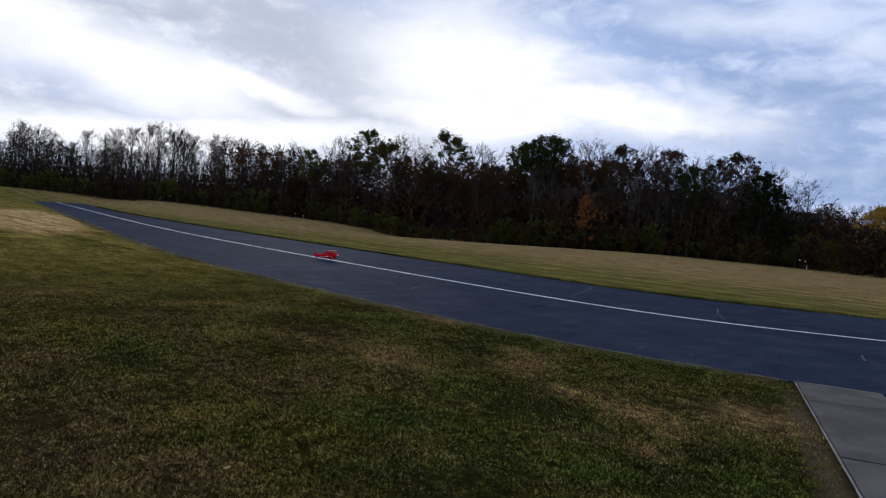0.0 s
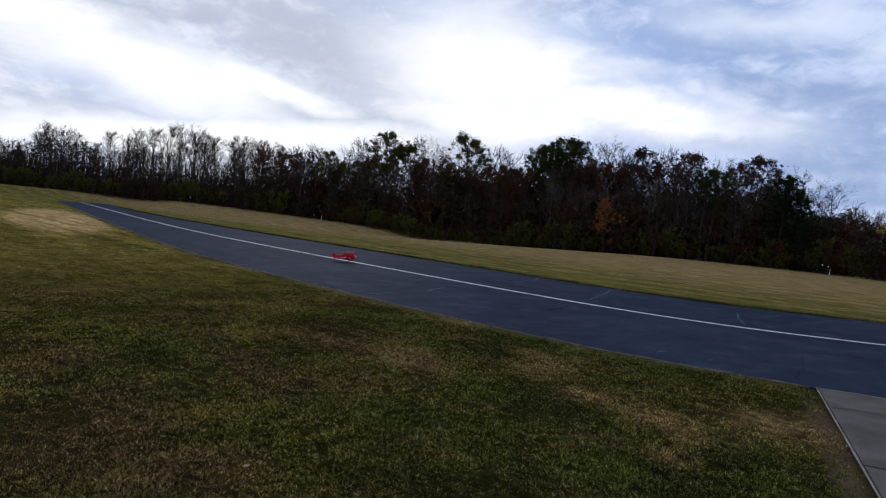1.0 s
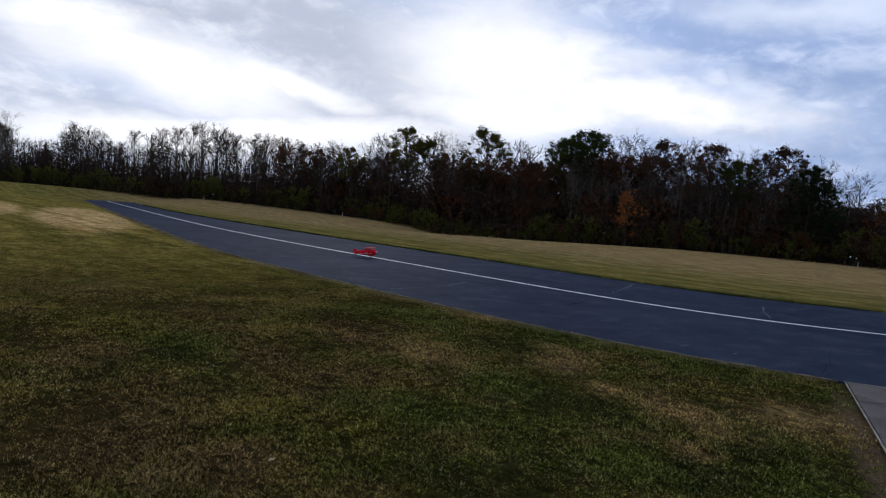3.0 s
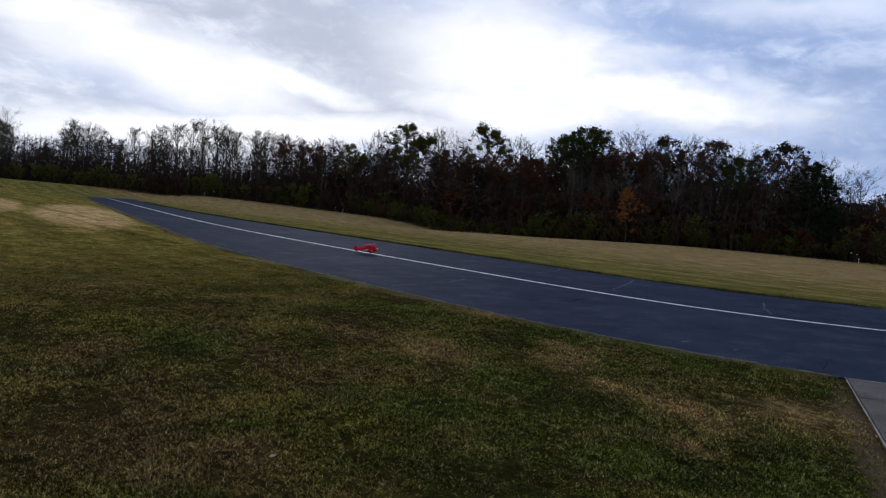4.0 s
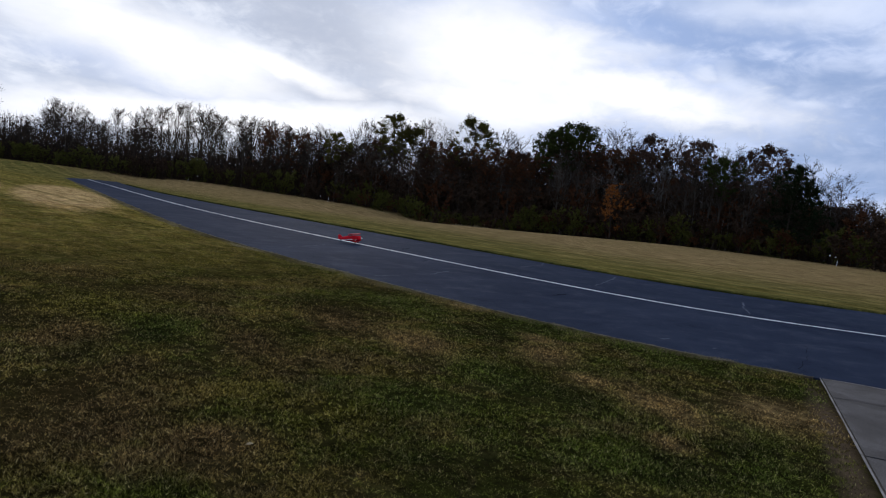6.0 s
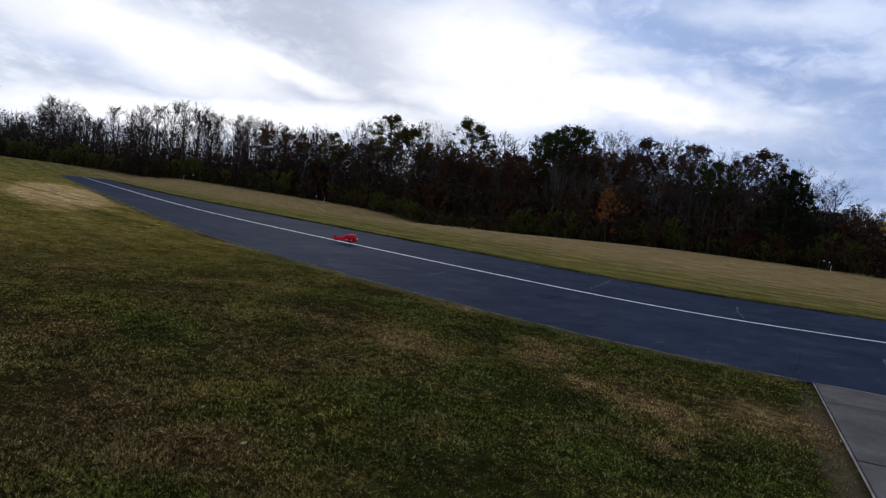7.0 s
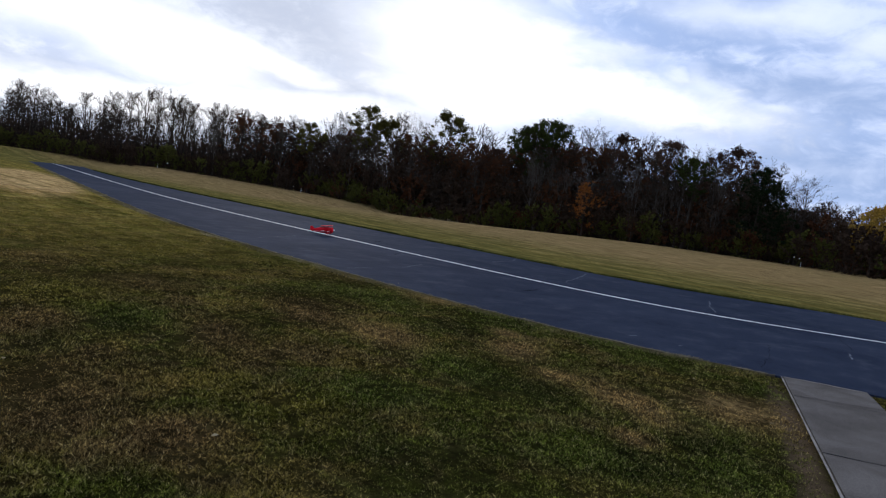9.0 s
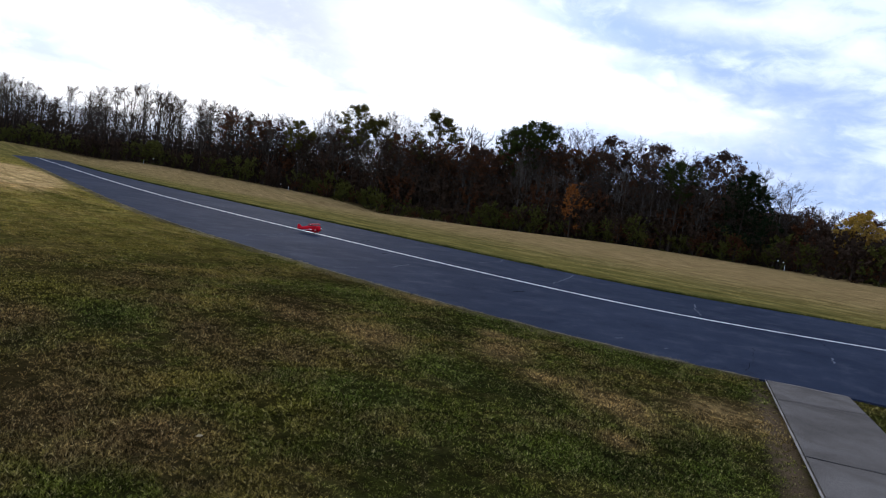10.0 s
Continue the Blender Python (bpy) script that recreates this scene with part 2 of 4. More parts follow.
    field = mix(nt, mathn(nt, "MULTIPLY", ramp(nt, away, 24.0, 46.0), ramp(nt, cross, 0.2, 0.5, 0.55, 1.0)), olive, tan)
    swath = mathn(nt, "SINE", mathn(nt, "ADD", mathn(nt, "MULTIPLY", sepn.outputs[1], 2.3), mathn(nt, "MULTIPLY", noise_of(nt, vmath(nt, "MULTIPLY", flat, (0.25, 1.0, 1.0)), 0.30, 3.0, 0.6), 22.0)))
    field = mix(nt, mathn(nt, "MULTIPLY", ramp(nt, away, 48.0, 22.0, 0.15, 1.0), ramp(nt, mid, 0.35, 0.6, 0.3, 1.0)), field, mix(nt, 1.0, field, mix(nt, ramp(nt, swath, -0.9, 0.9), (0.64, 0.72, 0.68), (1.18, 1.14, 1.10)), "MULTIPLY"))
    col = mix(nt, far_side, col, field)
    if blades:
        rnd = nt.nodes.new("ShaderNodeNewGeometry").outputs["Random Per Island"]
        col = mix(nt, ramp(nt, rnd, 0.82, 1.0, 0.0, 0.6), col, (0.25, 0.200, 0.105))
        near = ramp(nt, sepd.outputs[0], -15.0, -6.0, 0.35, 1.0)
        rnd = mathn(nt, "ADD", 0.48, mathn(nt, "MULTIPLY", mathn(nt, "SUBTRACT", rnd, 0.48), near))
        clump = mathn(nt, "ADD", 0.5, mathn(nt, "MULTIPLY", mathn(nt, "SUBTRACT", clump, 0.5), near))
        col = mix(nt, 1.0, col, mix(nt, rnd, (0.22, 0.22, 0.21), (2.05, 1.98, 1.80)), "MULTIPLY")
        # shade of the gaps between tufts, put into the colour by clump noise
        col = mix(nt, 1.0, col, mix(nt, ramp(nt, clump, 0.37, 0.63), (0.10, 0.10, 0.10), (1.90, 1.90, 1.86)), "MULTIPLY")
    else:
        # tuft shade is painted into the ground colour too, with fine grain
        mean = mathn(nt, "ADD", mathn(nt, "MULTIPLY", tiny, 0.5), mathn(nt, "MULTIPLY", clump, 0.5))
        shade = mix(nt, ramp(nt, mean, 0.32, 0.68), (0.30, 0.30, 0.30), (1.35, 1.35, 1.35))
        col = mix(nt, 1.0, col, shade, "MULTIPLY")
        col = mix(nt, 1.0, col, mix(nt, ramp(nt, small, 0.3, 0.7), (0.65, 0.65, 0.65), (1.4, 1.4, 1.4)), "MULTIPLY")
        drift = noise_of(nt, vmath(nt, "MULTIPLY", flat, (0.5, 1.0, 1.0)), 1.3, 7.0, 0.8, 0.3)
        col = mix(nt, 1.0, col, mix(nt, ramp(nt, drift, 0.32, 0.68), (0.62, 0.60, 0.55), (1.45, 1.45, 1.45)), "MULTIPLY")
        # thatch under the near lawn's standing blades, gap shade painted into its colour
        thatch_shade = mathn(nt, "MULTIPLY", ramp(nt, sepn.outputs[0], -22.0, -9.0), mathn(nt, "SUBTRACT", 1.0, far_side))
        thatch_shade = mathn(nt, "MULTIPLY", thatch_shade, mathn(nt, "SUBTRACT", 1.0, mathn(nt, "MULTIPLY", worn, 0.25)))
        col = mix(nt, mathn(nt, "MULTIPLY", thatch_shade, 0.8), col, mix(nt, clump, (0.002, 0.002, 0.001), (0.020, 0.015, 0.006)))
        soil = patch(nt, flat, -1.78, 7.1, 3.4, 0.17, 111.4, edge)
        col = mix(nt, soil, col, mix(nt, small, (0.060, 0.040, 0.023), (0.150, 0.102, 0.060)))
        bumped(nt, b, mathn(nt, "ADD", mathn(nt, "MULTIPLY", clump, 0.6), small), 0.8, 0.05)
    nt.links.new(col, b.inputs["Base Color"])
    b.inputs["Specular IOR Level"].default_value = 0.0
    if blades:
        tr = nt.nodes.new("ShaderNodeBsdfTranslucent")
        nt.links.new(col, tr.inputs[0])
        ms = nt.nodes.new("ShaderNodeMixShader")
        ms.inputs[0].default_value = 0.3
        nt.links.new(b.outputs[0], ms.inputs[1])
        nt.links.new(tr.outputs[0], ms.inputs[2])
        nt.links.new(ms.outputs[0], nt.nodes["Material Output"].inputs[0])
    return m


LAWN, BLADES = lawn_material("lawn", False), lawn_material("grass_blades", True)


def asphalt_material():
    m, nt, b = material("asphalt", 0.8)
    pos = place_of(nt)
    big = noise_of(nt, pos, 0.25, 5.0, 0.6, 0.4)
    mid = noise_of(nt, vmath(nt, "MULTIPLY", pos, (1.3, 0.9, 1.0)), 1.1, 8.0, 0.72, 0.4)
    grain = noise_of(nt, pos, 140.0, 3.0, 0.8)
    col = mix(nt, ramp(nt, big, 0.3, 0.7), (0.0155, 0.0210, 0.0370), (0.0265, 0.0335, 0.0530))
    col = mix(nt, ramp(nt, mid, 0.47, 0.72, 0.0, 0.6), col, (0.054, 0.061, 0.078))
    col = mix(nt, ramp(nt, mid, 0.46, 0.28, 0.0, 0.65), col, (0.009, 0.012, 0.021))
    col = mix(nt, 1.0, col, mix(nt, grain, (0.6, 0.6, 0.6), (1.4, 1.4, 1.4)), "MULTIPLY")
    nt.links.new(col, b.inputs["Base Color"])
    b.inputs["Roughness"].default_value = 0.85
    b.inputs["Specular IOR Level"].default_value = 0.012
    bumped(nt, b, grain, 0.5, 0.006)
    return m


def mottled(name, a, c, scale, rough=0.8, bump=0.3, dist=0.01, spec=0.3, island=0.0, metal=0.0):
    """A two-tone surface: broad stains, fine grain and a little relief."""
    m, nt, b = material(name, rough, metal)
    pos = nt.nodes.new("ShaderNodeTexCoord").outputs["Object"]
    n1, n2 = noise_of(nt, pos, scale, 5.0, 0.6, 0.3), noise_of(nt, pos, scale * 14, 3.0, 0.7)
    col = mix(nt, ramp(nt, n1, 0.3, 0.7), a, c)
    col = mix(nt, 1.0, col, mix(nt, n2, (0.75, 0.75, 0.75), (1.25, 1.25, 1.25)), "MULTIPLY")
    if island:
        rnd = nt.nodes.new("ShaderNodeNewGeometry").outputs["Random Per Island"]
        own = nt.nodes.new("ShaderNodeObjectInfo").outputs["Random"]
        v = mathn(nt, "ADD", mathn(nt, "MULTIPLY", rnd, 0.65), mathn(nt, "MULTIPLY", own, 0.35))
        col = mix(nt, 1.0, col, mix(nt, v, (1 - island,) * 3, (1 + island,) * 3), "MULTIPLY")
    nt.links.new(col, b.inputs["Base Color"])
    b.inputs["Specular IOR Level"].default_value = spec
    if bump:
        bumped(nt, b, mathn(nt, "ADD", n1, n2), bump, dist)
    return m


ASPHALT = asphalt_material()
PAINT = mottled("line_paint", (0.60, 0.57, 0.53), (0.80, 0.77, 0.72), 1.5, 0.7, 0.2, 0.002)
SEAL = mottled("crack_filler", (0.05, 0.055, 0.068), (0.13, 0.14, 0.16), 3.0, 0.95, 0.2, 0.002, 0.0)
TAR = mottled("dark_tar", (0.010, 0.012, 0.018), (0.012, 0.013, 0.018), 3.0, 0.95, 0.2, 0.002, 0.0)
GRIT = mottled("verge_grit", (0.060, 0.050, 0.032), (0.190, 0.155, 0.102), 7.0, 0.95, 0.6, 0.01, 0.0)


def concrete_material():
    """Weathered broom-finished concrete: broad damp stains, sandy speckle, dark pits."""
    m, nt, b = material("concrete", 0.95)
    pos = place_of(nt)
    stain = noise_of(nt, pos, 1.6, 5.0, 0.6, 0.4)
    speck = noise_of(nt, pos, 90.0, 3.0, 0.8)
    pits = noise_of(nt, vmath(nt, "ADD", pos, (3.0, 8.0, 0.0)), 38.0, 3.0, 0.7)
    col = mix(nt, ramp(nt, stain, 0.32, 0.68), (0.096, 0.083, 0.071), (0.140, 0.122, 0.106))
    col = mix(nt, 1.0, col, mix(nt, ramp(nt, speck, 0.32, 0.68), (0.62, 0.62, 0.62), (1.42, 1.42, 1.40)), "MULTIPLY")
    col = mix(nt, ramp(nt, pits, 0.62, 0.72, 0.0, 0.6), col, (0.040, 0.034, 0.030))
    own = nt.nodes.new("ShaderNodeObjectInfo").outputs["Random"]
    col = mix(nt, 1.0, col, mix(nt, own, (0.93, 0.93, 0.93), (1.06, 1.06, 1.06)), "MULTIPLY")
    nt.links.new(col, b.inputs["Base Color"])
    b.inputs["Specular IOR Level"].default_value = 0.0
    bumped(nt, b, speck, 0.3, 0.004)
    return m


CONCRETE = concrete_material()
EDGE_CONCRETE = mottled("concrete_edge", (0.17, 0.148, 0.122), (0.29, 0.255, 0.215), 4.0, 0.95, 0.3, 0.004, 0.05)
BARK = mottled("grey_bark", (0.0340, 0.0262, 0.0195), (0.0640, 0.0500, 0.0380), 1.2, 0.95, 0.4, 0.02, 0.0, 0.25)
SILVER_BARK = mottled("silver_bark", (0.105, 0.096, 0.086), (0.19, 0.175, 0.158), 1.2, 0.95, 0.4, 0.02, 0.0, 0.2)
PALE_BARK = mottled("pale_bark", (0.058, 0.048, 0.038), (0.105, 0.088, 0.070), 1.2, 0.95, 0.4, 0.02, 0.0, 0.25)
TWIG = mottled("twigs", (0.0260, 0.0200, 0.0155), (0.0480, 0.0375, 0.0290), 1.0, 0.95, 0.0, 0.0, 0.0, 0.3)


def leaf_material(name, a, c, spread=0.4):
    m = mottled(name, a, c, 0.5, 0.8, 0.0, 0.0, 0.0, spread)
    nt = m.node_tree
    b = nt.nodes["Principled BSDF"]
    tr = nt.nodes.new("ShaderNodeBsdfTranslucent")
    nt.links.new(b.inputs["Base Color"].links[0].from_socket, tr.inputs[0])
    ms = nt.nodes.new("ShaderNodeMixShader")
    ms.inputs[0].default_value = 0.12
    nt.links.new(b.outputs[0], ms.inputs[1])
    nt.links.new(tr.outputs[0], ms.inputs[2])
    nt.links.new(ms.outputs[0], nt.nodes["Material Output"].inputs[0])
    return m


OLIVE_LEAF = leaf_material("olive_leaves", (0.0553, 0.0527, 0.0119), (0.0978, 0.0833, 0.0204))
GREEN_LEAF = leaf_material("green_leaves", (0.0240, 0.0360, 0.0100), (0.0480, 0.0580, 0.0160))
RUSSET_LEAF = leaf_material("russet_leaves", (0.0700, 0.0290, 0.0140), (0.1150, 0.0510, 0.0240))
COPPER_LEAF = leaf_material("copper_leaves", (0.0540, 0.0320, 0.0220), (0.0980, 0.0570, 0.0390))
BROWN_LEAF = leaf_material("brown_leaves", (0.0400, 0.0255, 0.0165), (0.0720, 0.0460, 0.0300))
ORANGE_LEAF = leaf_material("orange_leaves", (0.22, 0.080, 0.020), (0.36, 0.130, 0.030))
YELLOW_LEAF = leaf_material("yellow_leaves", (0.2500, 0.1480, 0.0240), (0.4400, 0.2700, 0.0480))
DARK_LEAF = leaf_material("evergreen_leaves", (0.0098, 0.0182, 0.0070), (0.0196, 0.0294, 0.0112))
SCRUB_LEAF = leaf_material("scrub_leaves", (0.0550, 0.0590, 0.0130), (0.1140, 0.1030, 0.0260))
STRAW = leaf_material("dry_weeds", (0.28, 0.215, 0.12), (0.45, 0.36, 0.21))

EDGE_GREEN = leaf_material("rank_edge_grass", (0.026, 0.034, 0.009), (0.072, 0.076, 0.020), 0.5)
DRY_EDGE = leaf_material("dry_edge_grass", (0.11, 0.088, 0.040), (0.29, 0.23, 0.12), 0.6)

# ---- plan: the strip's edges, the rise of the field, the wood's edge ----


def soft(t, w):
    return w * np.logaddexp(0, t / w)


def edge_line(x, y0, slope, xl, wl, shift, xr, wr):
    return y0 + slope * soft(xl - x, wl) + shift * 0.5 * (1 + np.tanh((x - xr) / wr))


def y_near(x):
    return edge_line(x, 8.711, 0.185, -20.345, 2.898, 3.036, -2.234, 3.725)


def y_mid(x):
    return edge_line(x, 14.898, 0.181, -33.872, 6.168, 5.743, -3.548, 3.889)


def y_far(x):
    return edge_line(x, 21.275, 0.269, -66.952, 17.354, 5.058, -6.523, 3.656)


def y_wood(x):
    return 86 - 0.0027 * (x + 5) ** 2


def smooth(t):
    t = np.clip(t, 0, 1)
    return t * t * (3 - 2 * t)


def rise(x, y):
    """The lawn's height: level by the strip, a hollow before the wood, rising past the strip's end."""
    g = 0.6 + smooth((-85 - x) / 45) - 0.5 * np.exp(-((x + 57) / 10) ** 2) - 2.0 * np.exp(-((x + 74) / 10) ** 2)
    v = smooth((y - y_far(x) - 2) / np.maximum(y_wood(x) - y_far(x) - 2, 12))
    r = 1.5 * smooth((-114 - x) / 32)
    return g * v + r * (1 - v)


def link(name, verts, faces, mat, parent=None, smooth_faces=False):
    me = bpy.data.meshes.new(name)
    me.from_pydata(verts, [], faces)
    me.materials.append(mat)
    if smooth_faces:
        me.polygons.foreach_set("use_smooth", [True] * len(me.polygons))
    me.update()
    ob = new(name, me)
    ob.parent = parent
    return ob


def part(name, bm, mat, parent, label=""):
    me = bpy.data.meshes.new(name)
    bm.to_mesh(me)
    bm.free()
    me.materials.append(mat)
    ob = new(name, me)
    ob.parent = parent
    return tagged(ob, label)


# ---- ground ----
def lawn_ground():
    xs = np.concatenate([[-1800, -900, -500, -320, -240], np.arange(-200, 60, 1.6), [80, 140, 260, 500, 1000, 1800]])
    ys = np.concatenate([[-1800, -900, -400, -150, -60], np.arange(-30, 130, 1.6), [150, 220, 400, 900, 1800]])
    X, Y = np.meshgrid(xs, ys)
    Z = rise(X, np.minimum(Y, 130)) - 0.03
    # added bank, unseen behind the wood, to block sky light between the stems
    Z += 4.5 * smooth((Y - y_wood(np.clip(X, -200, 60)) - 33) / 16)
    Z += 0.012 * np.sin(X * 1.7 + 0.6 * np.sin(Y)) * np.sin(Y * 1.3 + 0.4)
    n = len(xs)
    verts = np.stack([X, Y, Z], -1).reshape(-1, 3).tolist()
    faces = [(j * n + i, j * n + i + 1, (j + 1) * n + i + 1, (j + 1) * n + i) for j in range(len(ys) - 1) for i in range(n - 1)]
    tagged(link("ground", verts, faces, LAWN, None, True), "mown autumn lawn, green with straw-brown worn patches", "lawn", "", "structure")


def ribbon(name, lines, z, depth, mat, parent=None):
    """A slab between plan lines (arrays of x, y across from near to far), with skirts."""
    n, k = len(lines[0]), len(lines)
    verts, faces = [], []
    for ln in lines:
        verts += [(float(x), float(y), z) for x, y in ln]
    for j in range(k - 1):
        for i in range(n - 1):
            faces.append((j * n + i, j * n + i + 1, (j + 1) * n + i + 1, (j + 1) * n + i))
    rim = list(range(n)) + [j * n + n - 1 for j in range(1, k)] + [(k - 1) * n + i for i in range(n - 2, -1, -1)] + [j * n for j in range(k - 2, 0, -1)]
    base = len(verts)
    verts += [(verts[i][0], verts[i][1], z - depth) for i in rim]
    for a in range(len(rim)):
        c = (a + 1) % len(rim)
        faces.append((rim[a], base + a, base + c, rim[c]))
    return link(name, verts, faces, mat, parent)


def runway():
    """The asphalt strip: uneven broken edges, its far end cut a little aslant."""
    s = np.concatenate([np.linspace(0, 1, 900)[:-1] * 112, 112 + np.linspace(0, 80, 60)])
    lines = []
    for k, (f, x0) in enumerate(((y_near, -99), (y_mid, -108), (y_far, -111))):
        x = x0 + s * (70 - x0) / 192
        y = f(x)
        if k != 1:
            y = y + 0.07 * np.array([noise.noise((a * 0.9, k * 7.0, 0)) for a in x]) + 0.05 * np.array([noise.noise((a * 3.1, k * 3.0, 1)) for a in x])
        lines.append(np.stack([x, y], -1))
    ob = ribbon("runway", lines, 0.0, 0.12, ASPHALT)
    tagged(ob, "dark blue-grey asphalt model airstrip with fine cracks", "runway", "", "structure")
    x = np.linspace(-107, 68, 240)
    y = y_mid(x)
    w = 0.075
    line = ribbon("centre_line", [np.stack([x, y - w], -1), np.stack([x, y + w], -1)], 0.006, 0.005, PAINT, ob)
    tagged(line, "thin white painted centre line")
    return ob


def verge():
    """Pale grit and dead grass washed against the strip's near edge."""
    x = np.concatenate([np.linspace(-96, -30, 300)[:-1], np.linspace(-30, -2.86, 700)])
    y = y_near(x)
    out = np.array([0.5 + 0.5 * noise.noise((a * 1.3, 0.0, 4.0)) + 0.45 * noise.noise((a * 6.0, 0.0, 9.0)) for a in x])
    over = np.array([0.012 + 0.075 * noise.noise((a * 2.1, 2.0, 6.0)) + 0.07 * noise.noise((a * 7.0, 5.0, 2.0)) for a in x])
    lines = [np.stack([x, y - 0.02 - 0.08 * np.clip(out, 0, 1)], -1), np.stack([x, y + np.clip(over, -0.03, 0.16)], -1)]
    tagged(ribbon("verge", lines, 0.004, 0.05, GRIT), "pale gritty soil and dead grass beside the asphalt", "verge", "", "structure")


def crack(points, width, mat, parent, seed):
    """A wandering filled crack in the asphalt."""
    rng = random.Random(seed)
    pts = [Vector((*p, 0)) for p in points]
    path = []
    for a, b in zip(pts, pts[1:]):
        n = max(4, int((b - a).length / 0.22))
        side = (b - a).normalized().cross(Vector((0, 0, 1)))
        path += [a.lerp(b, i / n) + side * rng.uniform(-0.03, 0.03) for i in range(n)]
    path.append(pts[-1])
    verts, faces = [], []
    for i, p in enumerate(path):
        d = (path[min(i + 1, len(path) - 1)] - path[max(i - 1, 0)]).normalized()
        s = d.cross(Vector((0, 0, 1))) * width * rng.uniform(0.4, 1.0) * 0.5
        verts += [tuple(p + s + Vector((0, 0, 0.005))), tuple(p - s + Vector((0, 0, 0.005)))]
        if i:
            faces.append((2 * i - 2, 2 * i - 1, 2 * i + 1, 2 * i))
    return link("crack", verts, faces, mat, parent)


def runway_marks(ob):
    light = [[(-11.89, 9.23), (-12.04, 10.12)], [(-12.35, 11.4), (-12.75, 12.1), (-13.09, 12.76)], [(-10.67, 16.29), (-11.5, 18.2), (-12.78, 20.9)], [(-14.79, 17.86), (-15.5, 19.9), (-16.36, 21.2)],
             [(-7.78, 19.64), (-7.2, 18.3), (-6.41, 16.72)], [(-5.19, 10.07), (-5.18, 10.27)], [(-4.46, 10.32), (-4.42, 10.42)], [(-2.94, 14.42), (-2.71, 13.6)],
             [(-16.64, 14.71), (-15.47, 14.22)], [(-17.6, 10.2), (-19.2, 12.6)], [(-30, 13.0), (-33, 18.5)]]
    dark = [[(-12.14, 10.13), (-12.33, 10.44)], [(-9.2, 12.44), (-9.36, 13.15)], [(-3.93, 13.01), (-3.45, 11.6), (-3.18, 10.35)], [(-3.18, 10.35), (-2.96, 10.18)], [(-3.78, 17.11), (-2.95, 14.99)],
            [(-19.02, 15.88), (-19.89, 17.06)], [(-15.28, 13.66), (-15.63, 14.21)], [(-19.8, 19.8), (-20.6, 19.5)]]
    for i, p in enumerate(light):
        tagged(crack(p, 0.06, SEAL, ob, i), "pale filled crack")
    for i, p in enumerate(dark):
        tagged(crack(p, 0.07 if i in (1, 5, 6) else 0.011, TAR, ob, 50 + i), "dark tar-filled crack")


def walkway():
    """Concrete path of cast slabs, butting on the strip, with pale worn arrises."""
    a, d = Vector((-2.75, 9.96, 0)), Vector((1.72, -4.30, 0)).normalized()
    s = Vector((0.92, 0.45, 0))
    root = tagged(new("walkway"), "grey concrete path of cast slabs ending at the asphalt", "path", "", "structure")
    cuts = [0.0, 1.22, 3.63, 6.05, 8.47, 10.9, 13.3, 15.7, 18.1, 20.5, 22.9]
    for i, (t0, t1) in enumerate(zip(cuts, cuts[1:])):
        bm = bmesh.new()
        c0 = [a + d * (t0 + 0.006), a + s + d * (t0 + 0.006), a + s + d * (t1 - 0.006), a + d * (t1 - 0.006)]
        top = [bm.verts.new(c + Vector((0, 0, 0.012))) for c in c0]
        low = [bm.verts.new(c - Vector((0, 0, 0.10))) for c in c0]
        bm.faces.new(top[::-1])
        bm.faces.new(low)
        for k in range(4):
            bm.faces.new((top[k], top[(k + 1) % 4], low[(k + 1) % 4], low[k]))
        bmesh.ops.bevel(bm, geom=[e for e in bm.edges if all(v in top for v in e.verts)], offset=0.008, segments=1)
        bmesh.ops.recalc_face_normals(bm, faces=bm.faces)
        part("slab", bm, CONCRETE, root)
        for off in (-0.012,):
            o = a + (s if off > 0.5 else Vector()) + (d.cross(Vector((0, 0, 1))) * (0.03 if off < 0.5 else -0.03))
            wd = 0.022
            n = d.cross(Vector((0, 0, 1)))
            rng = random.Random(i * 3 + off)
            verts, faces = [], []
            for k in range(13):
                p = o + d * (t0 + 0.01 + (t1 - t0 - 0.02) * k / 12)
                w = wd * rng.uniform(0.5, 1.1) * 0.5
                verts += [tuple(p + n * w + Vector((0, 0, 0.0165))), tuple(p - n * w + Vector((0, 0, 0.0165)))]
                if k:
                    faces.append((2 * k - 2, 2 * k - 1, 2 * k + 1, 2 * k))
            link("worn_edge", verts, faces, EDGE_CONCRETE, root)
    lip = crack([(a.x, a.y - 0.03), (a.x + s.x, a.y + s.y - 0.03)], 0.06, EDGE_CONCRETE, root, 77)
    lip.name = lip.data.name = "worn_lip"
    lip.location.z = 0.0125
    for t0, t1, seed in ((1.25, 1.05, 78), (3.66, 3.62, 79)):
        p, q = a + d * t0, a + s + d * t1
        gap = crack([(p.x, p.y), (q.x, q.y)], 0.02, TAR, root, seed)
        gap.location.z = 0.0125
    return root


# ---- grass ----
def lumps(x, y, step, seed):
    """Smooth random values 0 to 1 over the plan."""
    table = np.random.default_rng(seed).random((512, 512))
    u, v = x / step, y / step
    i, j = np.floor(u).astype(int), np.floor(v).astype(int)
    a, b = smooth(u - i), smooth(v - j)
    t = lambda p, q: table[p % 512, q % 512]
    return (t(i, j) * (1 - a) + t(i + 1, j) * a) * (1 - b) + (t(i, j + 1) * (1 - a) + t(i + 1, j + 1) * a) * b


